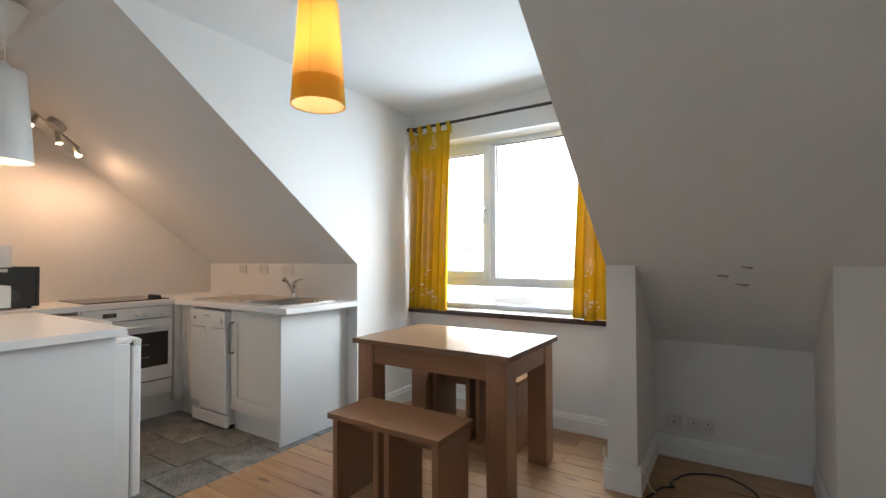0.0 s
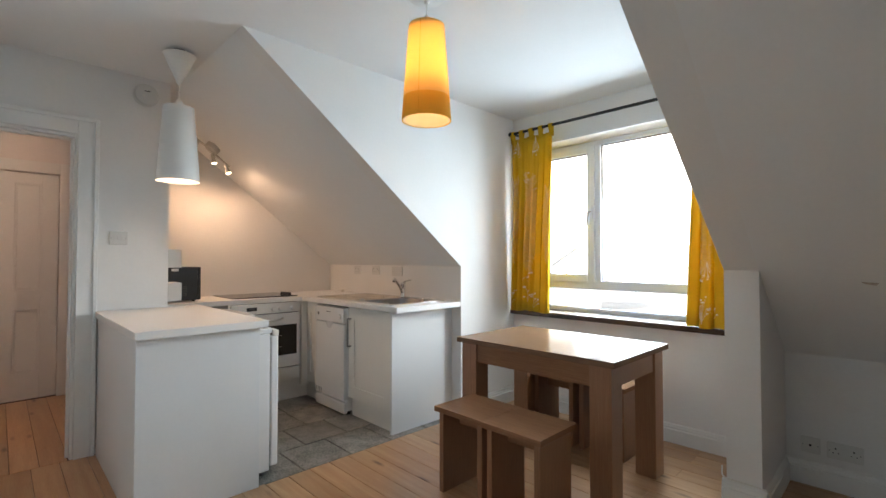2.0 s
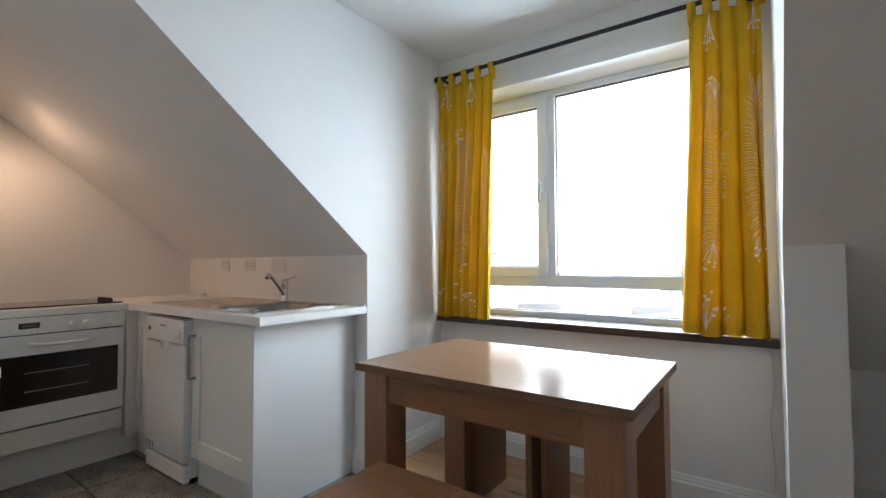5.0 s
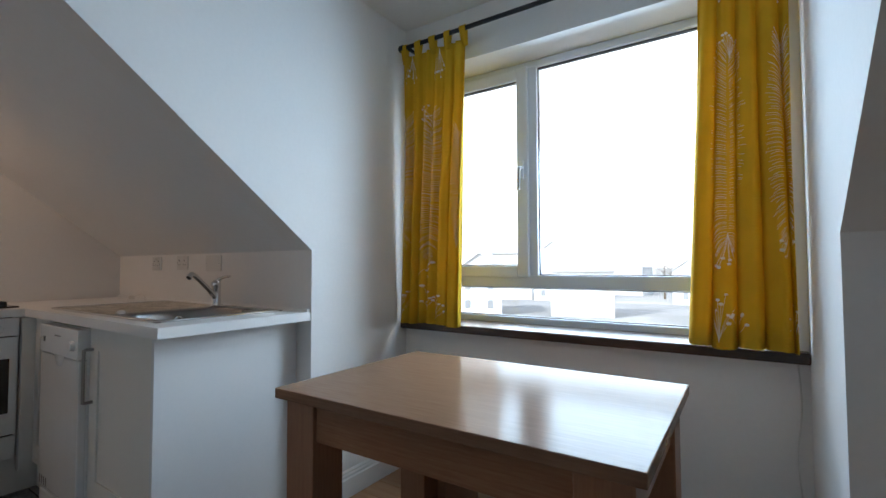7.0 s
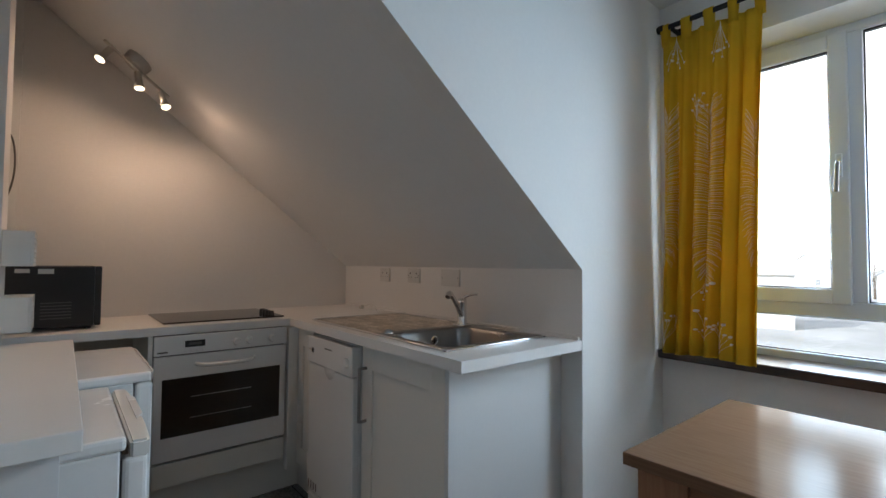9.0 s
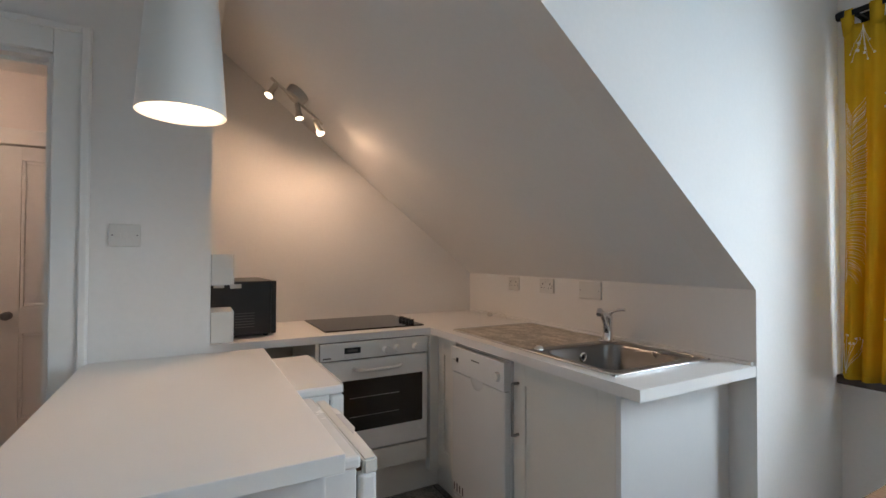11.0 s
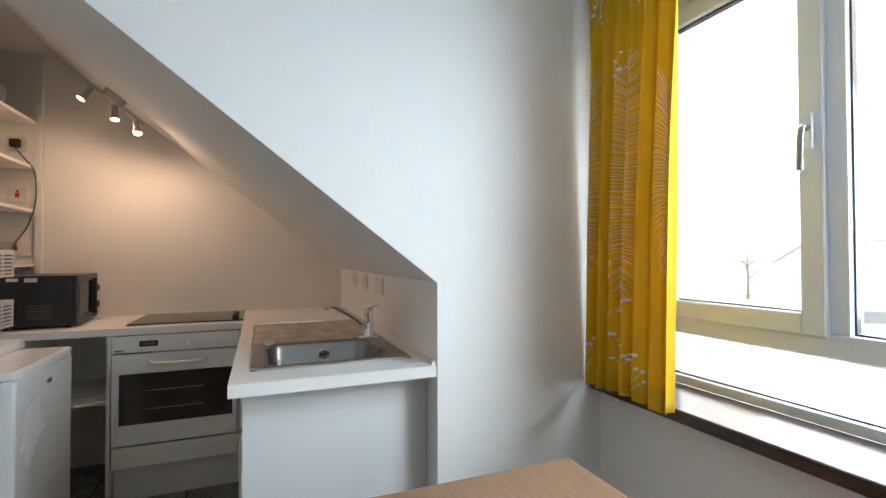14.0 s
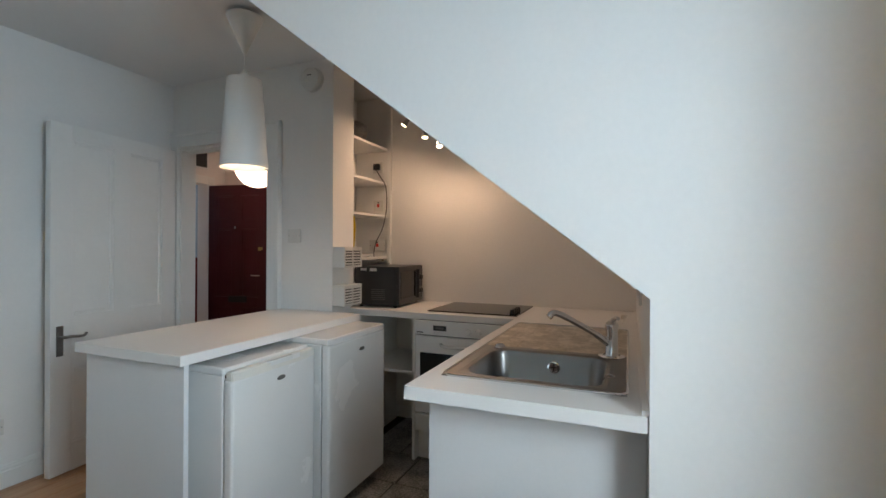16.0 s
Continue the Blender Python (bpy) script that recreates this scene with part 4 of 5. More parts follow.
plate("wall_socket", "white double socket above the worktop", 0.105, 0.083, pose(-1.417, 0, 1.124), gang=2)
plate("wall_socket", "white double socket above the worktop", 0.118, 0.083, pose(-1.110, 0, 1.126), gang=2)
plate("blank_plate", "white blank wall plate above the sink", 0.146, 0.088, pose(-0.785, 0, 1.122), detail="none", category="wall plate")
plate("aerial_socket", "white aerial socket low on the alcove wall", 0.086, 0.086, pose(2.054, 0.61, 0.215), detail="aerial", category="socket")
plate("wall_socket", "white double socket low on the alcove wall", 0.146, 0.086, pose(2.196, 0.61, 0.213), gang=2)
plate("light_switch", "white three-gang light switch beside the doorway", 0.10, 0.086, pose(DOORX, -2.024, 1.369, 0, 0, 90), detail="switch", gang=3, category="switch")
plate("wall_socket", "white double socket low on the wall behind the door", 0.146, 0.086, pose(-0.13, SOUTHY, 0.33, 0, 0, 180), gang=2)
plate("wall_socket", "white socket in the shelf recess with a plug in it", 0.086, 0.086, pose(WESTX, -1.868, 1.925, 0, 0, 90))
plate("fused_switch", "white switch with a red rocker in the recess", 0.086, 0.086, pose(WESTX, -1.862, 1.625, 0, 0, 90), detail="red", category="switch")
plate("fused_switch", "white double socket with a red rocker in the recess", 0.146, 0.086, pose(WESTX, -1.868, 1.315, 0, 0, 90), detail="red", category="switch")

# ---- shelf recess ----
for z in (2.045, 1.780, 1.527, 1.210):
    sh = solid("recess_shelf", boxes((-1.948, -1.442, -2.066, -1.78, z, z + 0.018), bevel=0.001), LAMI, "white painted shelf board in the recess", "shelf", "shelves in the recess")
setting("trim_recess", boxes((-1.44, -1.377, -2.068, -1.76, 0.905, 2.47), (-1.949, -1.925, -1.775, -1.745, 0.905, slope_z(-1.75) if slope_z(-1.75) < 2.47 else 2.47)), GLOSS, "white upright boards framing the shelf recess", "trim")
plug = thing("plug_and_cable", "black plug with a long grey cable hanging down", "plug", pose(0, 0, 0))
part("plug", boxes((-1.939, -1.905, -1.893, -1.843, 1.90, 1.95), bevel=0.008), BLACKP, plug, smooth=True)
part("cable", tube(curve_points([(-1.918, -1.868, 1.90), (-1.90, -1.82, 1.84), (-1.885, -1.765, 1.76), (-1.88, -1.755, 1.60), (-1.885, -1.79, 1.45), (-1.90, -1.86, 1.33), (-1.90, -1.87, 1.22), (-1.86, -1.765, 1.205), (-1.78, -1.77, 1.19)]), 0.004, 8), GREYC, plug, smooth=True)
bag = bmesh.new()
bmesh.ops.create_icosphere(bag, subdivisions=3, radius=0.1)
for v in bag.verts:
    k = 1 + 0.28 * noise.noise(v.co * 14)
    v.co = Vector((v.co.x * 0.85 * k, v.co.y * 0.75 * k, max(-0.08, v.co.z * 0.95 * k)))
bg = solid("plastic_bag", bag, BAG, "crumpled grey plastic bag on the top shelf", "bag", smooth=True)
bg.location = (-1.72, -1.92, 2.145)
gl = thing("rubber_gloves", "yellow rubber gloves hanging under a shelf", "gloves")
for k in range(4):
    part("finger", tube(curve_points([(-1.50 + 0.02 * k, -1.80 - 0.01 * k, 1.515), (-1.505 + 0.02 * k, -1.795, 1.42), (-1.50 + 0.018 * k, -1.80, 1.30 + 0.02 * k)]), [0.010] * 8 + [0.008] * 9, 8), YELLOWR, gl, smooth=True)
dish = lathe([(0.0, 0.0), (0.05, 0.0), (0.075, 0.018), (0.073, 0.020), (0.048, 0.004), (0.0, 0.004)], 28)
ds = solid("saucer", dish, ENAM, "small white dish on the lowest shelf", "dish", smooth=True)
ds.location = (-1.72, -1.87, 1.2285)


def vent_box(z):
    v = thing("vent_box", "white louvred plastic box on the wall end", "vent", pose(0, 0, z), "louvred boxes beside the microwave")
    part("body", boxes((-1.372, DOORX - 0.002, -1.734, -1.655, 0, 0.128), bevel=0.003), PLASTIC, v)
    part("frame", boxes((-1.370, -1.360, -1.655, -1.648, 0, 0.128), (-1.275, -1.268, -1.655, -1.648, 0, 0.128), (-1.187, -1.177, -1.655, -1.648, 0, 0.128), (-1.36, -1.187, -1.655, -1.648, 0, 0.012), (-1.36, -1.187, -1.655, -1.648, 0.105, 0.128)), PLASTIC, v)
    for k in range(5):
        part("slat", boxes((-1.36, -1.187, -1.655, -1.649, 0.018 + 0.0175 * k, 0.027 + 0.0175 * k)), PLASTIC, v)
    part("backing", boxes((-1.36, -1.187, -1.6565, -1.6545, 0.012, 0.105)), GREYC, v)
    return v


vent_box(1.172)
vent_box(0.935)

# ---- microwave ----
mw = thing("microwave", "black microwave oven with two dials", "microwave", pose(-1.692, -1.460, 0.901, 0, 0, 4))
part("body", boxes((-0.215, 0.215, -0.315, -0.012, 0.012, 0.27), bevel=0.006), BLACKP, mw)
fr = part("front", boxes((-0.215, 0.215, -0.012, 0.012, 0.012, 0.27), bevel=0.005), BLACKP, mw)
part("door_window", boxes((-0.075, 0.185, 0.011, 0.0145, 0.055, 0.235), bevel=0.002), BLACKG, mw, "dark door window")
part("door_handle", boxes((-0.100, -0.088, 0.010, 0.035, 0.04, 0.245), bevel=0.004), BLACKP, mw)
for zz in (0.09, 0.185):
    part("dial", lathe([(0, 0.022), (0.017, 0.02), (0.021, 0.0)], 20, centre=(-0.158, 0.012, zz), turn=Matrix.Rotation(radians(-90), 3, "X")), BLACKP, mw, "silver-rimmed dial", smooth=True)
    part("dial_ring", lathe([(0.0215, 0.0), (0.024, 0.003), (0.024, 0)], 20, centre=(-0.158, 0.012, zz), turn=Matrix.Rotation(radians(-90), 3, "X")), NICKEL, mw)
for k in range(6):
    part("vent_slot", boxes((0.2145, 0.2158, -0.19, -0.09, 0.05 + 0.013 * k, 0.054 + 0.013 * k)), GREYC, mw)
part("sticker", boxes((0.2148, 0.2160, -0.20, -0.15, 0.238, 0.258)), PLASTIC, mw, "small white label")
part("sticker", boxes((0.2148, 0.2160, -0.27, -0.225, 0.242, 0.258)), PLASTIC, mw, "small white label")
for sx in (-0.18, 0.18):
    for sy in (-0.28, -0.03):
        part("foot", lathe([(0.012, 0.0), (0.012, 0.013)], 10, centre=(sx, sy, 0)), BLACKP, mw)
cord = thing("spare_cable", "short white cable with a small connector on the worktop", "cable", pose(0, 0, 0))
part("connector", boxes((-1.60, -1.575, -0.085, -0.06, 0.901, 0.925), bevel=0.003), CREAMP, cord)
part("wire", tube(curve_points([(-1.575, -0.07, 0.912), (-1.52, -0.05, 0.935), (-1.45, -0.06, 0.93), (-1.40, -0.075, 0.905)]), 0.0025, 6), PLASTIC, cord, smooth=True)

# ---- peninsula and fridges ----
solid("breakfast_worktop", boxes((DOORX + 0.001, 0.008, -2.142, -1.530, WT0, WT1), bevel=0.002), LAMI, "white laminate breakfast bar top against the wall", "worktop")
solid("bar_end_panel", boxes((-0.050, -0.030, -2.130, -1.560, 0.0, 0.8615), bevel=0.001), PANEL, "white end panel under the breakfast bar", "panel")
solid("bar_back_panel", boxes((-1.150, -0.0505, -2.128, -2.110, 0.0, 0.8615), bevel=0.001), PANEL, "white back panel under the breakfast bar", "panel")


def fridge(x0, x1, front, ztop, label, lip):
    f = thing("fridge", label, "fridge", pose(0, 0, 0), "undercounter fridges")
    d = 0.05
    part("body", boxes((x0 + 0.004, x1 - 0.004, front - 0.53, front - d, 0.03, ztop - 0.03), bevel=0.004), ENAM, f)
    part("top", boxes((x0, x1, front - 0.54, front - d + 0.01 if lip else front - 0.004, ztop - 0.03, ztop), bevel=0.008), ENAM, f, "white rounded lid")
    dr = part("door", boxes((x0 + 0.002, x1 - 0.002, front - d + 0.004, front, 0.05, ztop - (0.032 if not lip else 0.045)), bevel=0.011, seg=3), ENAM, f, "white door")
    part("seal", boxes((x0 + 0.012, x1 - 0.012, front - d - 0.006, front - d + 0.004, 0.06, ztop - 0.05)), GREYC, f, "grey door seal")
    if lip:
        part("groove", boxes((x0 + 0.012, x1 - 0.012, front - d + 0.0035, front - d + 0.014, ztop - 0.040, ztop - 0.022)), GROVE, dr, "dirty brown groove")
        grip = prism([(x0 + 0.002, front - 0.034), (x0 + 0.002, front), (x0 + 0.06, front + 0.004), (x0 + 0.13, front + 0.006), (x1 - 0.13, front + 0.006), (x1 - 0.06, front + 0.004), (x1 - 0.002, front),
                      (x1 - 0.002, front - 0.034)], "z", ztop - 0.050, ztop - 0.012)
        bmesh.ops.bevel(grip, geom=list(grip.edges), offset=0.005, segments=2, affect="EDGES")
        part("grip", grip, CREAMP, dr, "yellowed plastic grip strip")
        scoop = prism([(x0 + 0.09, front - 0.008), (x0 + 0.12, front + 0.0085), (x1 - 0.20, front + 0.0085), (x1 - 0.16, front - 0.008)], "z", ztop - 0.030, ztop - 0.0105)
        part("finger_scoop", scoop, ENAM, dr, "white hand-hold")
    else:
        nose = prism([(x0 + 0.001, front - 0.004), (x0 + 0.05, front + 0.006), (x1 - 0.05, front + 0.006), (x1 - 0.001, front - 0.004)], "z", ztop - 0.029, ztop - 0.002)
        bmesh.ops.bevel(nose, geom=[e for e in nose.edges if abs((e.verts[0].co - e.verts[1].co).z) < 1e-4], offset=0.003, segments=2, affect="EDGES")
        part("lid_nose", nose, ENAM, f, "rounded front of the lid")
    cxm = x0 + (x1 - x0) * 0.46
    part("badge", lathe([(0, 0.003), (0.022, 0.002), (0.025, 0)], 24, centre=(cxm, front, ztop - 0.095), turn=Matrix.Rotation(radians(-90), 3, "X") @ Matrix.Diagonal((1, 0.4, 1)).to_3x3()), GREYC, dr, "oval dark badge", smooth=True)
    for xx in (x0 + 0.05, x1 - 0.05):
        part("foot", lathe([(0.018, 0.0), (0.018, 0.035)], 12, centre=(xx, front - 0.08, 0)), GREYC, f)
    return f


fridge(-0.600, -0.113, -1.415, 0.835, "white undercounter fridge with a yellowed grip strip", True)
fridge(-1.140, -0.612, -1.345, 0.860, "white undercounter fridge pulled a little forward", False)

# ---- table and stools ----
tb = thing("dining_table", "brown oak-effect dining table with thick square legs", "table", pose(0, 0, 0))
TX0, TX1, TY0, TY1, TZ = 0.443, 1.468, -0.510, 0.192, 0.742
part("tabletop", boxes((TX0, TX1, TY0, TY1, TZ - 0.03, TZ), bevel=0.0025), TABLETOP, tb)
LX, LW, LD = 0.025, 0.115, 0.115
for lx in (TX0 + LX, TX1 - LX - LW):
    for ly in (TY0 + LX, TY1 - LX - LD):
        part("leg", boxes((lx, lx + LW, ly, ly + LD, 0.0, TZ - 0.0305), bevel=0.002), TABLEV, tb)
for ly in (TY0 + LX + 0.012, TY1 - LX - 0.034):
    part("apron", boxes((TX0 + LX + LW + 0.0005, TX1 - LX - LW - 0.0005, ly, ly + 0.022, 0.600, TZ - 0.0305), bevel=0.001), TABLE, tb)
for lx in (TX0 + LX + 0.012, TX1 - LX - 0.034):
    part("side_apron", boxes((lx, lx + 0.022, TY0 + LX + LD + 0.0005, TY1 - LX - LD - 0.0005, 0.600, TZ - 0.0305), bevel=0.001), TABLEV, tb)


def stool(m, label):
    s = thing("stool", label, "stool", m, "stools at the table")
    w, d, h = 0.332, 0.312, 0.450
    part("seat", boxes((0, w, 0, d, h - 0.028, h), bevel=0.0025), TABLE, s)
    for x in (0.018, w - 0.048):
        part("leg_panel", boxes((x, x + 0.030, 0.022, d - 0.022, 0.0, h - 0.0285), bevel=0.0015), TABLEV, s)
    part("rail", boxes((0.0485, w - 0.0485, d / 2 - 0.011, d / 2 + 0.011, h - 0.118, h - 0.0285), bevel=0.001), TABLE, s)
    return s


st = stool(pose(0.662, -0.912, 0), "brown oak-effect stool standing against its twin before the table")
copy_thing(st, pose(0.996, -0.918, 0, 0, 0, 0.6))
st2 = copy_thing(st, pose(0.575, 0.105, 0))
st2["label"] = "brown oak-effect stool pushed in on the window side"
st3 = copy_thing(st, pose(0.912, 0.112, 0, 0, 0, -0.5))
st3["label"] = "brown oak-effect stool pushed in on the window side"


# ---- lamps ----
def pendant(name, label, x, y, zb, outer, band, inner, bulb, rb=0.114, rt=0.082, h=0.44, cup=0.205):
    p = thing(name, label, "pendant lamp", pose(x, y, zb))
    t = 0.0015
    zband = 0.0
    if band:
        zband = 0.106
        rm = rb + (rt - rb) * zband / h
        part("lower_band", lathe([(rb, 0.0), (rm, zband), (rm - t, zband), (rb - t, 0.0)], 48), band, p, "deeper yellow lower band", smooth=True)
    rm = rb + (rt - rb) * zband / h
    part("shade", lathe([(rm, zband + 0.0005), (rt, h), (rt - t, h), (rm - t, zband + 0.0005)], 48), outer, p, smooth=True)
    if inner:
        part("lining", lathe([(rb - 0.006, 0.002), (rt - 0.006, h - 0.002), (rt - 0.0068, h - 0.002), (rb - 0.0068, 0.002)], 48), inner, p, smooth=True)
        for a in np.linspace(0, 2 * math.pi, 5)[:-1]:
            c, s_ = math.cos(a + 0.5), math.sin(a + 0.5)
            part("seam", tube([((rb + 0.0006) * c, (rb + 0.0006) * s_, 0.0), ((rt + 0.0006) * c, (rt + 0.0006) * s_, h)], 0.0012, 6), band, p)
    part("ring", lathe([(rt - 0.003, h - 0.012), (rt - 0.003, h - 0.008), (0.02, h - 0.008), (0.02, h - 0.012)], 24), SHADEW, p)
    part("holder", lathe([(0, h - 0.02), (0.02, h - 0.02), (0.02, h + 0.03), (0.008, h + 0.05), (0, h + 0.05)], 16), SHADEW, p)
    part("bulb", lathe([(0, h - 0.29), (0.025, h - 0.284), (0.043, h - 0.255), (0.047, h - 0.23), (0.040, h - 0.18), (0.022, h - 0.10), (0.016, h - 0.03), (0, h - 0.03)], 20), bulb, p, "lit warm bulb", smooth=True)
    zc = CEILZ - zb
    part("cord", tube([(0, 0, h + 0.045), (0, 0, zc - 0.02)], 0.0032, 8), SHADEW, p)
    part("ceiling_rose", lathe([(0, zc - cup), (0.010, zc - cup), (0.014, zc - cup + 0.015), (0.084, zc - 0.030), (0.088, zc - 0.024), (0.0, zc - 0.024)], 32), SHADEW, p, "cone-shaped ceiling cup", smooth=True)
    # dark disc stands in for the shaded gap between cup and ceiling
    part("gap_shade", lathe([(0, zc - 0.024), (0.04, zc - 0.024), (0.042, zc - 0.0005), (0, zc - 0.0005)], 28), GREYC, p)
    return p


pendant("pendant_lamp", "lit pendant lamp with a tapered yellow fabric shade", 0.905, -1.190, 1.865, YSHADE, YBAND, LINING, BULBY, cup=0.06)
pendant("pendant_lamp", "lit pendant lamp with a tapered white metal shade", -0.571, -1.832, 1.690, SHADEW, None, None, BULBW)

spots = thing("spotlight_bar", "satin metal three-lamp spotlight bar on the sloping ceiling", "spotlight", pose(0, 0, 0))
BXS = -1.622
y_a, y_b = -1.45, -1.178
part("bar", tube([(BXS, y_a, slope_z(y_a) - 0.055), (BXS, y_b, slope_z(y_b) - 0.055)], 0.0075, 12), SATIN, spots, smooth=True)
tilt = Matrix.Rotation(-math.atan(SLOPE), 3, "X")
part("base_plate", lathe([(0, -0.045), (0.05, -0.045), (0.058, -0.035), (0.06, -0.001), (0, -0.001)], 32, centre=(BXS + 0.004, -1.305, slope_z(-1.305)), turn=tilt), SATIN, spots, "round satin metal ceiling plate", smooth=True)
for ys, dx, dy in ((-1.425, 0.35, -0.55), (-1.315, 0.25, 0.10), (-1.215, 0.45, 0.25)):
    top = Vector((BXS, ys, slope_z(ys) - 0.055))
    d = Vector((dx, dy, -1.0)).normalized()
    a, b, c = top + Vector((0.004, 0, -0.016)), top + Vector((0.004, 0, -0.016)) + d * 0.055, top + Vector((0.004, 0, -0.016)) + d * 0.085
    hd = part("lamp_head", tube([a, b, b + d * 0.004, c], [0.0145, 0.0150, 0.018, 0.0235], 18), SATIN, spots, "satin metal lamp head", smooth=True)
    part("arm", tube([top, a + d * 0.01], 0.005, 8), SHADEW, hd)
    part("lamp_face", tube([c + d * 0.0003, c + d * 0.002], [0.0205, 0.0195], 18), SPOTM, hd, "lit lamp face")
    ld = bpy.data.lights.new("spot_beam", "SPOT")
    ld.energy, ld.color, ld.spot_size, ld.spot_blend, ld.shadow_soft_size = 1.65, WARM, radians(178), 0.75, 0.02
    lo = new("spot_beam", ld)
    lo.matrix_world = look(c + d * 0.006, c + d * 0.006 + Vector((0.12, dy * 0.6 + 0.08, -1.0)))

smoke = thing("smoke_alarm", "round white smoke alarm high on the wall", "smoke alarm", pose(DOORX, -1.884, 2.345, 0, 90, 0))
part("base", lathe([(0, 0.0005), (0.076, 0.0005), (0.076, 0.014), (0, 0.014)], 36), PLASTIC, smoke, smooth=True)
part("cover", lathe([(0.070, 0.014), (0.073, 0.020), (0.066, 0.042), (0.052, 0.046), (0, 0.047)], 36), PLASTIC, smoke, smooth=True)
part("button", lathe([(0, 0.051), (0.010, 0.050), (0.011, 0.046)], 14, centre=(0.015, -0.02, 0)), CREAMP, smoke)
part("slot", boxes((-0.022, -0.016, -0.016, 0.018, 0.0465, 0.0478)), GREYC, smoke)

lantern = thing("paper_lantern", "lit round white paper lantern in the hall", "pendant lamp", pose(-2.15, -3.30, 2.06))
gp = [(0.0, -0.20)] + [(0.2 * math.cos(a), 0.2 * math.sin(a)) for a in np.linspace(-1.45, 1.35, 26)]
part("paper", lathe([(r * (1 + 0.008 * (k % 2)), z) for k, (r, z) in enumerate(gp)], 40), PAPER, lantern, smooth=True)
part("bulb", lathe([(0, -0.06), (0.03, -0.03), (0.03, 0.0), (0.015, 0.05), (0, 0.05)], 18), glow("hall_bulb", (1.0, 0.70, 0.60), 4.0), lantern, "lit warm bulb", smooth=True)
part("cord", tube([(0, 0, 0.05), (0, 0, CEILZ - 2.06 - 0.001)], 0.004, 8), SHADEW, lantern)

# ---- loose small things ----
cab1 = thing("floor_cable", "dark cable lying in a loop on the floor boards", "cable", pose(0, 0, 0))
part("wire", tube(curve_points([(1.99, -0.008, 0.007), (2.014, 0.05, 0.007), (2.038, 0.129, 0.007), (2.085, 0.17, 0.008), (2.10, 0.15, 0.018), (2.075, 0.19, 0.018), (2.09, 0.273, 0.007), (2.155, 0.385, 0.007), (2.303, 0.45, 0.007),
                               (2.403, 0.392, 0.007), (2.461, 0.298, 0.007), (2.49, 0.1, 0.007), (2.48, -0.3, 0.007), (2.40, -0.8, 0.007)], 10), 0.0052, 8), BLACKP, cab1, smooth=True)
lead = thing("post_cable", "thin whitish cable lying on the skirting of the post", "cable", pose(0, 0, 0))
part("wire", tube(curve_points([(1.775, 0.02, 0.20), (1.79, -0.012, 0.160), (1.86, -0.015, 0.155), (1.95, -0.017, 0.153), (1.985, -0.02, 0.13), (2.005, 0.01, 0.05), (2.02, 0.06, 0.008)], 8), 0.0035, 8), CREAMP, lead, smooth=True)
tv = thing("wall_cable", "thin white cable hanging below the sill", "cable", pose(0, 0, 0))
part("wire", tube(curve_points([(1.765, WINY - 0.004, 0.755), (1.772, WINY - 0.004, 0.60), (1.757, WINY - 0.004, 0.42), (1.768, WINY - 0.005, 0.25), (1.764, WINY - 0.006, 0.14)]), 0.0028, 6), PLASTIC, tv, smooth=True)
# peeling paint flaps, coloured dark to carry their own shadow
for k, (px, py, ln) in enumerate(((2.33, 0.059, 0.055), (2.409, 0.116, 0.062), (2.429, 0.004, 0.05))):
    fl = bmesh.new()
    vs = [fl.verts.new((-ln / 2, -0.004, -0.001)), fl.verts.new((ln / 2, 0.0, -0.001)), fl.verts.new((ln / 3, 0.006, -0.009)), fl.verts.new((-ln / 4, 0.004, -0.005))]
    tp = [fl.verts.new(v.co + Vector((0, 0, -0.0015))) for v in vs]
    fl.faces.new(vs), fl.faces.new(tp[::-1])
    for q in range(4):
        fl.faces.new((vs[q], tp[q], tp[(q + 1) % 4], vs[(q + 1) % 4]))
    fk = solid("paint_flake", fl, FLAKESHADE, "loose flake of paint on the sloping ceiling, its shadow put into the colour", "paint flake", "flakes on the slope")
    fk.matrix_world = Matrix.Translation((px, py, slope_z(py))) @ Matrix.Rotation(-math.atan(SLOPE), 4, "X")

# ---- outside ----
GZ = -6.5
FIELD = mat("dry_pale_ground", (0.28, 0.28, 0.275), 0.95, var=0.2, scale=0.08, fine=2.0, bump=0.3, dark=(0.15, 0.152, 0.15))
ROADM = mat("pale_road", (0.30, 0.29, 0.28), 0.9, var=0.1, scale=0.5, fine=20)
# render, slate, leaf and pane colours are paled to paint in distance haze
RENDERW = mat("haze_paled_render", (0.46, 0.46, 0.46), 0.9, var=0.08, scale=0.6, fine=8)
SLATE = mat("haze_paled_slate", (0.38, 0.385, 0.39), 0.7, var=0.12, scale=1.5, fine=9)
LEAFM = mat("haze_paled_leaves", (0.27, 0.26, 0.23), 0.8, var=0.25, scale=2.0, fine=14, bump=0.3)
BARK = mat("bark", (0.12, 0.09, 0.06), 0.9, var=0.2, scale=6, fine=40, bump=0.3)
DARKP = mat("haze_paled_pane", (0.25, 0.26, 0.27), 0.1, var=0.1, bump=0.0)
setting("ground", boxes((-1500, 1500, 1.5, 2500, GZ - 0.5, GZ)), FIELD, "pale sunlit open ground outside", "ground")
HAZE = glow("pale_haze", (1.0, 0.985, 0.96), 0.22)
hz = bmesh.new()
ring = [[hz.verts.new((1500 * math.sin(a), 1500 * math.cos(a), z)) for a in np.linspace(-1.5, 1.5, 25)] for z in (GZ - 1, 2600)]
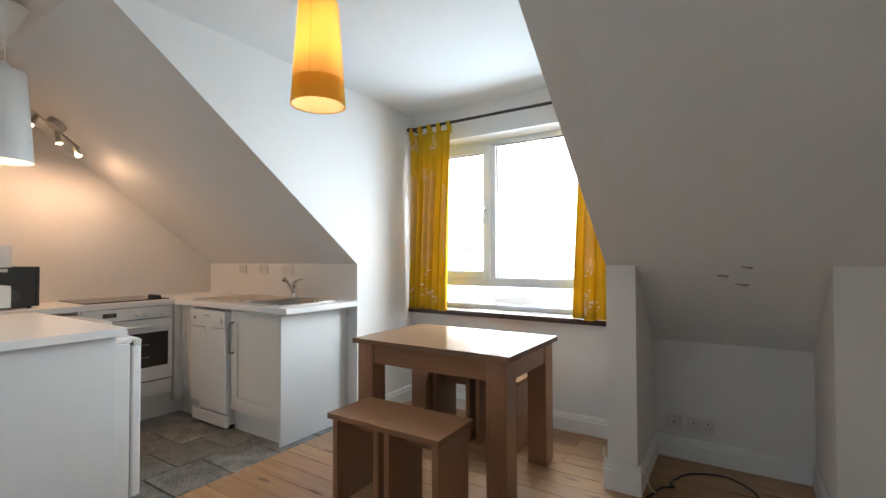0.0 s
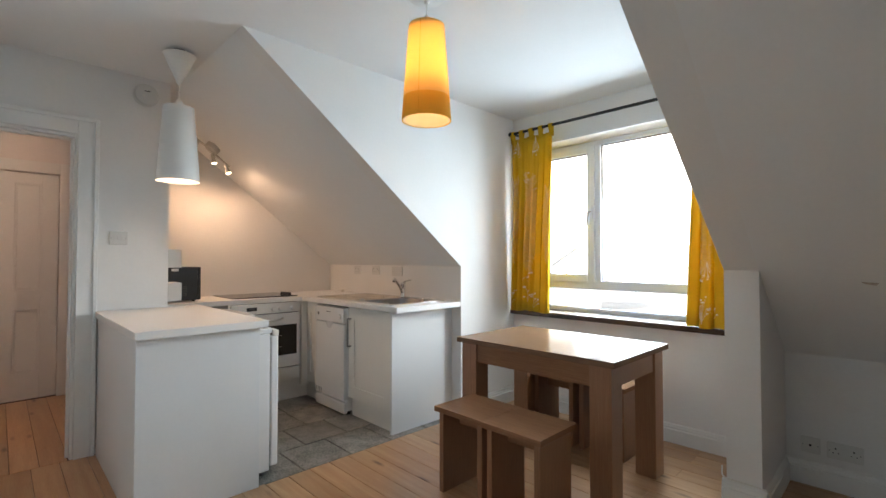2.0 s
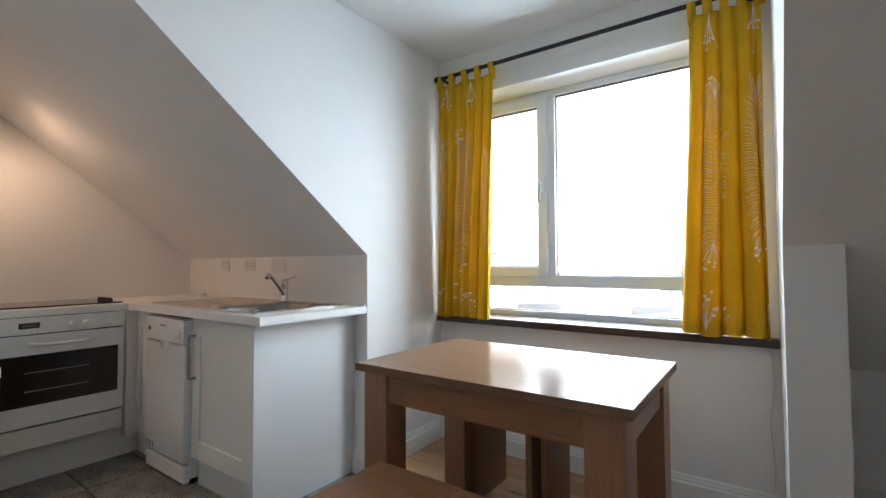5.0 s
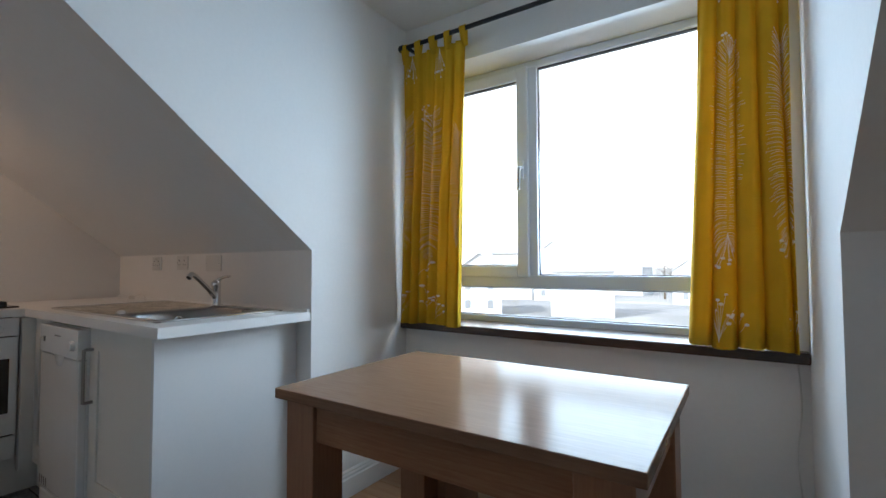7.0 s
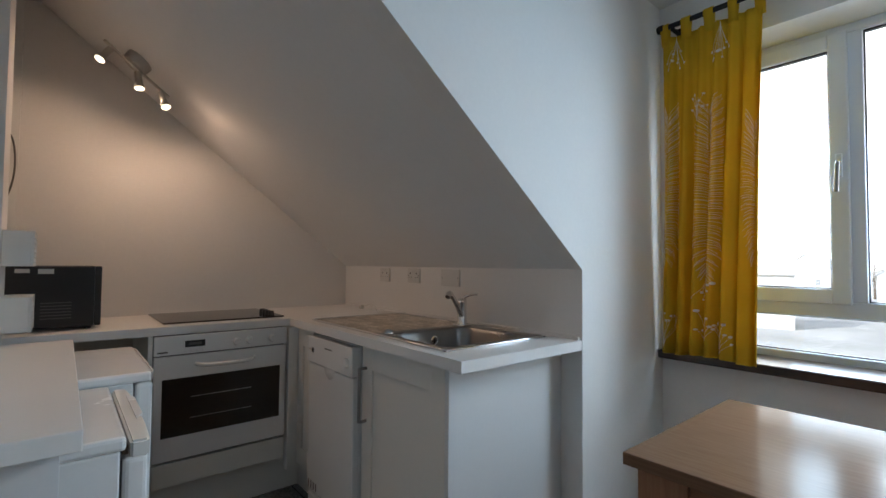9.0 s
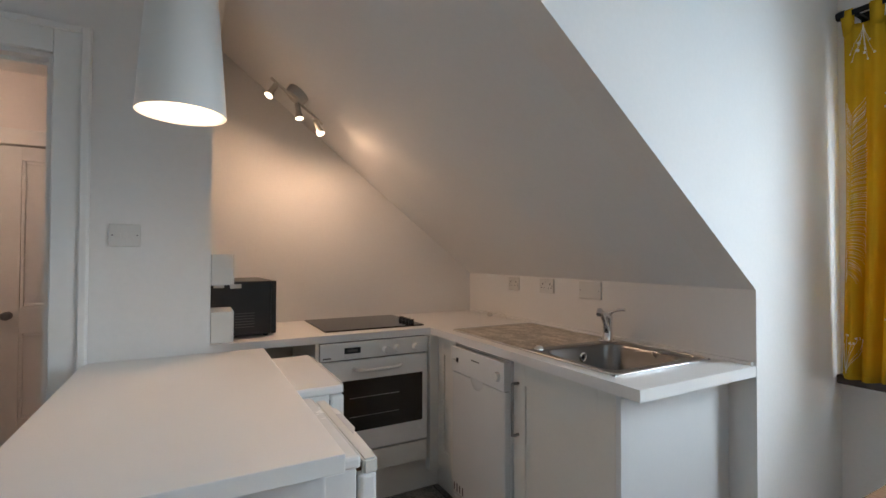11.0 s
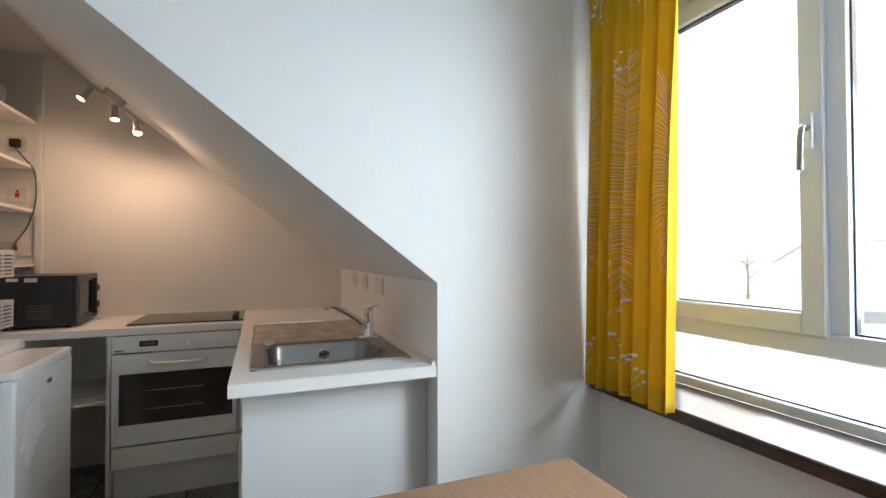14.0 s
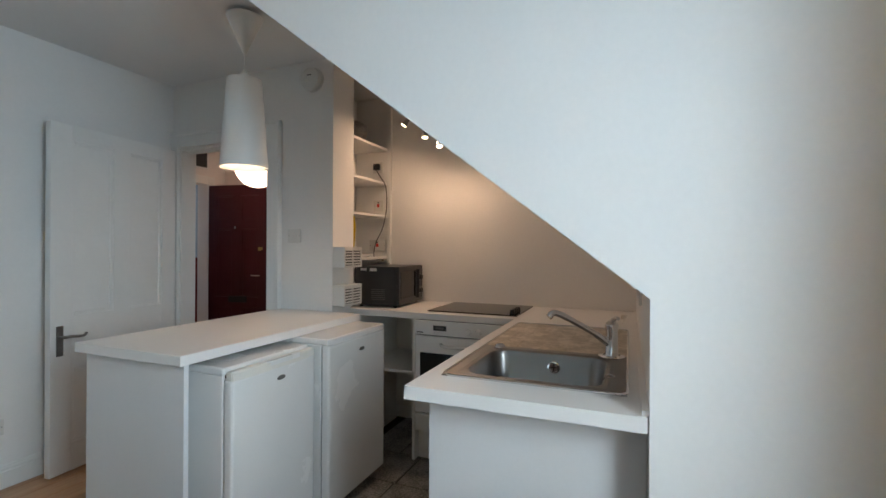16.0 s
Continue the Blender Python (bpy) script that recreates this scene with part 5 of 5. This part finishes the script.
for k in range(24):
    hz.faces.new((ring[0][k], ring[0][k + 1], ring[1][k + 1], ring[1][k]))
setting("backdrop", hz, HAZE, "white hazy winter sky low over the town", "sky")
setting("road", boxes((-200, 200, 96, 101, GZ, GZ + 0.02)), ROADM, "pale sunlit road across the open ground", "road")


def house(x, y, w, d, h, rz):
    o = thing("house", "distant rendered house with a slate roof, haze put into its pale colours", "house", pose(x, y, GZ, 0, 0, rz), "houses seen from the window")
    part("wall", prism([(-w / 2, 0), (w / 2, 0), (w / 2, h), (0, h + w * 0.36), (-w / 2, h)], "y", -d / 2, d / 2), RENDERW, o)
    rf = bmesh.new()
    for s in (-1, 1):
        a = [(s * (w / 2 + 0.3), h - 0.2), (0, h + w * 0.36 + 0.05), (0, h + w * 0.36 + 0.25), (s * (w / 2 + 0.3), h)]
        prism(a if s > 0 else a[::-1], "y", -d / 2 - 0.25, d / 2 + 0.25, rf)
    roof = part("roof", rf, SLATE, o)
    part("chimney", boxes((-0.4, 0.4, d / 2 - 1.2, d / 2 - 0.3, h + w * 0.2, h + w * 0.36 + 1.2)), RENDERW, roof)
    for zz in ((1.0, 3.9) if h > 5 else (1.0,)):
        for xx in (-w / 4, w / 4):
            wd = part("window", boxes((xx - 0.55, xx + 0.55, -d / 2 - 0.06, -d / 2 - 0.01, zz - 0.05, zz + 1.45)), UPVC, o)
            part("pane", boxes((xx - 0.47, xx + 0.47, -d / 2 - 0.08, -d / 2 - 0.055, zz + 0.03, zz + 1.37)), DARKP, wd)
    return o


for x, y, w, d, h, rz in ((-20.6, 38, 7, 9, 5.6, 0), (-11.5, 41, 7.5, 9, 5.5, 90), (-3.5, 60, 9, 10, 5.2, 0), (-38, 58, 9, 9, 5.6, 90), (6, 66, 9, 9, 5.4, 90), (-14, 74, 9, 10, 5.8, -15),
                         (17, 78, 9, 10, 5.4, 0), (-30, 84, 9, 9, 6.2, 90), (-52, 80, 9, 10, 5.6, 0), (-2, 92, 10, 9, 6.4, 90), (30, 98, 9, 10, 5.5, 12), (-26, 57, 9, 9, 9.2, 90), (-20.5, 58, 8, 9, 8.6, 0), (-18, 104, 9, 9, 7.0, 0), (10, 112, 9, 9, 7.2, 90), (-44, 112, 9, 10, 7.0, 0)):
    house(x * 1.7, y * 1.7, w, d, h + 1.4, rz + math.degrees(math.atan2(-x, y)))


def tree(x, y, h):
    t = thing("tree", "distant tree with a loose crown, haze put into its leaf colour", "tree", pose(x, y, GZ), "trees seen from the window")
    tr = tube([(0, 0, 0), (0.05, 0, h * 0.3), (0.0, 0.1, h * 0.6), (0.1, 0, h * 0.85)], [0.28, 0.2, 0.12, 0.04], 8)
    r = random.Random(int(x * 7 + y))
    for k in range(6):
        a, z = r.uniform(0, 6.28), h * r.uniform(0.35, 0.65)
        tube([(0, 0, z), (math.cos(a) * h * 0.14, math.sin(a) * h * 0.14, z + h * 0.12), (math.cos(a) * h * 0.24, math.sin(a) * h * 0.24, z + h * 0.2)], [0.09, 0.06, 0.02], 6, tr)
    part("trunk", tr, BARK, t)
    verts, faces = [], []
    for k in range(900):
        p = Vector((r.gauss(0, 1), r.gauss(0, 1), r.gauss(0, 1))).normalized() * r.uniform(0.45, 1.0)
        p = Vector((p.x * h * 0.3, p.y * h * 0.3, h * 0.64 + p.z * h * 0.34)) * (1 + 0.12 * noise.noise(p * 3))
        u = Vector((r.gauss(0, 1), r.gauss(0, 1), r.gauss(0, 1))).normalized()
        v = u.orthogonal().normalized()
        s, b = h * 0.013, len(verts)
        verts += [p + u * s, p + v * s * 0.7, p - u * s, p - v * s * 0.7]
        faces.append((b, b + 1, b + 2, b + 3))
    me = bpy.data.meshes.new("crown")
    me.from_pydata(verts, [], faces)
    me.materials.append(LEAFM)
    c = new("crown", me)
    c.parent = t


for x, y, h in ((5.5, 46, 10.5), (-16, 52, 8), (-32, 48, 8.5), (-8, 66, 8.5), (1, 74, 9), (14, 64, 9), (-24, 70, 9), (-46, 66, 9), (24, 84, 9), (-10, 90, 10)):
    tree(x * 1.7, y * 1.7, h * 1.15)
for x in (-44.6,):
    c = thing("parked_car", "small red car parked beside the pale road", "car", pose(x, 102.2, GZ, 0, 0, 90))
    paint = mat("red_car_paint", (0.45, 0.06, 0.05), 0.3, coat=0.5, bump=0.0)
    part("body", prism([(-2.0, 0.3), (2.0, 0.3), (2.05, 0.75), (1.3, 0.92), (-1.95, 0.95), (-2.0, 0.6)], "x", -0.82, 0.82, ), paint, c)
    part("cabin", prism([(-1.8, 0.95), (0.95, 0.92), (0.35, 1.42), (-1.3, 1.45)], "x", -0.7, 0.7), DARKP, c)
    for wy in (-1.25, 1.25):
        for wx in (-0.8, 0.8):
            part("wheel", tube([(wx - 0.1, wy, 0.31), (wx + 0.1, wy, 0.31)], 0.31, 18), BLACKP, c)

# ---- floor pieces ----
def pieces(name, parent_ob, items, material):
    """Bevelled slabs with shared meshes. items: (x0, x1, y0, y1, top)."""
    cache = {}
    for x0, x1, y0, y1, top in items:
        key = (round(x1 - x0, 3), round(y1 - y0, 3))
        if key[0] < 0.01 or key[1] < 0.01:
            continue
        if key not in cache:
            w, d = key[0] / 2, key[1] / 2
            b = 0.0022
            vs = [(-w, -d, -0.02), (w, -d, -0.02), (w, d, -0.02), (-w, d, -0.02), (-w, -d, -b), (w, -d, -b), (w, d, -b), (-w, d, -b),
                  (-w + b, -d + b, 0), (w - b, -d + b, 0), (w - b, d - b, 0), (-w + b, d - b, 0)]
            fs = [(8, 9, 10, 11)] + [(k, (k + 1) % 4, 4 + (k + 1) % 4, 4 + k) for k in range(4)] + [(4 + k, 4 + (k + 1) % 4, 8 + (k + 1) % 4, 8 + k) for k in range(4)]
            me = bpy.data.meshes.new(name)
            me.from_pydata(vs, [], fs)
            me.materials.append(material)
            cache[key] = me
        ob = new(name, cache[key])
        ob.parent = parent_ob
        ob.location = ((x0 + x1) / 2, (y0 + y1) / 2, top)


boards = setting("floor_boards", boxes((-1.375, 3.4, -3.14, 0.68, -0.0222, -0.0205)), GAP, "varnished pine floor boards", "floor")
rb = random.Random(11)
items = []
BW = 0.13
TXE = -0.036
y = -1.65 - 0.13 * 12
row = 0
while y < 0.70:
    ya, yb = max(y, -3.14), min(y + BW, 0.70)
    x = TXE if y > -1.62 else -1.175
    if y > 0.0:
        x = 0.0
    xend = 1.80 if y > 0.0 else 3.4
    cut = x + rb.choice((0.7, 1.1, 1.5, 1.9, 2.3))
    while x < xend - 0.01:
        x1 = min(cut, xend)
        items.append((x + 0.0006, x1 - 0.0006, ya + 0.0011, yb - 0.0011, rb.uniform(-0.0006, 0.0)))
        x, cut = x1, x1 + rb.choice((1.2, 1.6, 2.0))
    if y > 0.0 and y < 0.6:
        items.append((1.95, 2.73, ya + 0.0008, min(yb, 0.608), 0.0))
    y += BW
for k in range(24):
    y0 = -4.6 + 0.13 * k
    xe = -1.175 if -3.03 < y0 < -2.37 else -1.286
    if y0 > -2.2:
        xe = -2.1
    items.append((-2.96, xe - 0.0006, y0 + 0.0008, y0 + BW - 0.0008, rb.uniform(-0.0006, 0)))
pieces("floor_board", boards, items, PINE)
tiles = setting("floor_tiles", boxes((-1.95, TXE, -1.622, 0.0, -0.0222, -0.006)), GROUT, "speckled grey stone floor tiles with dark joints", "floor")
items = []
TW, TD = 0.341, 0.320
starts = (-1.287, -1.104, -0.918, -1.23, -1.06, -0.9)
for r_ in range(6):
    x1 = TXE - r_ * TW
    x0 = max(x1 - TW, -1.95)
    y = starts[r_] - 3 * TD
    while y < 0:
        ya, yb = max(y, -1.62), min(y + TD, -0.02)
        if yb - ya > 0.02:
            items.append((x0 + 0.0045, x1 - 0.0045, ya + 0.0045, yb - 0.0045, 0.0))
        y += TD
pieces("floor_tile", tiles, items, TILE)
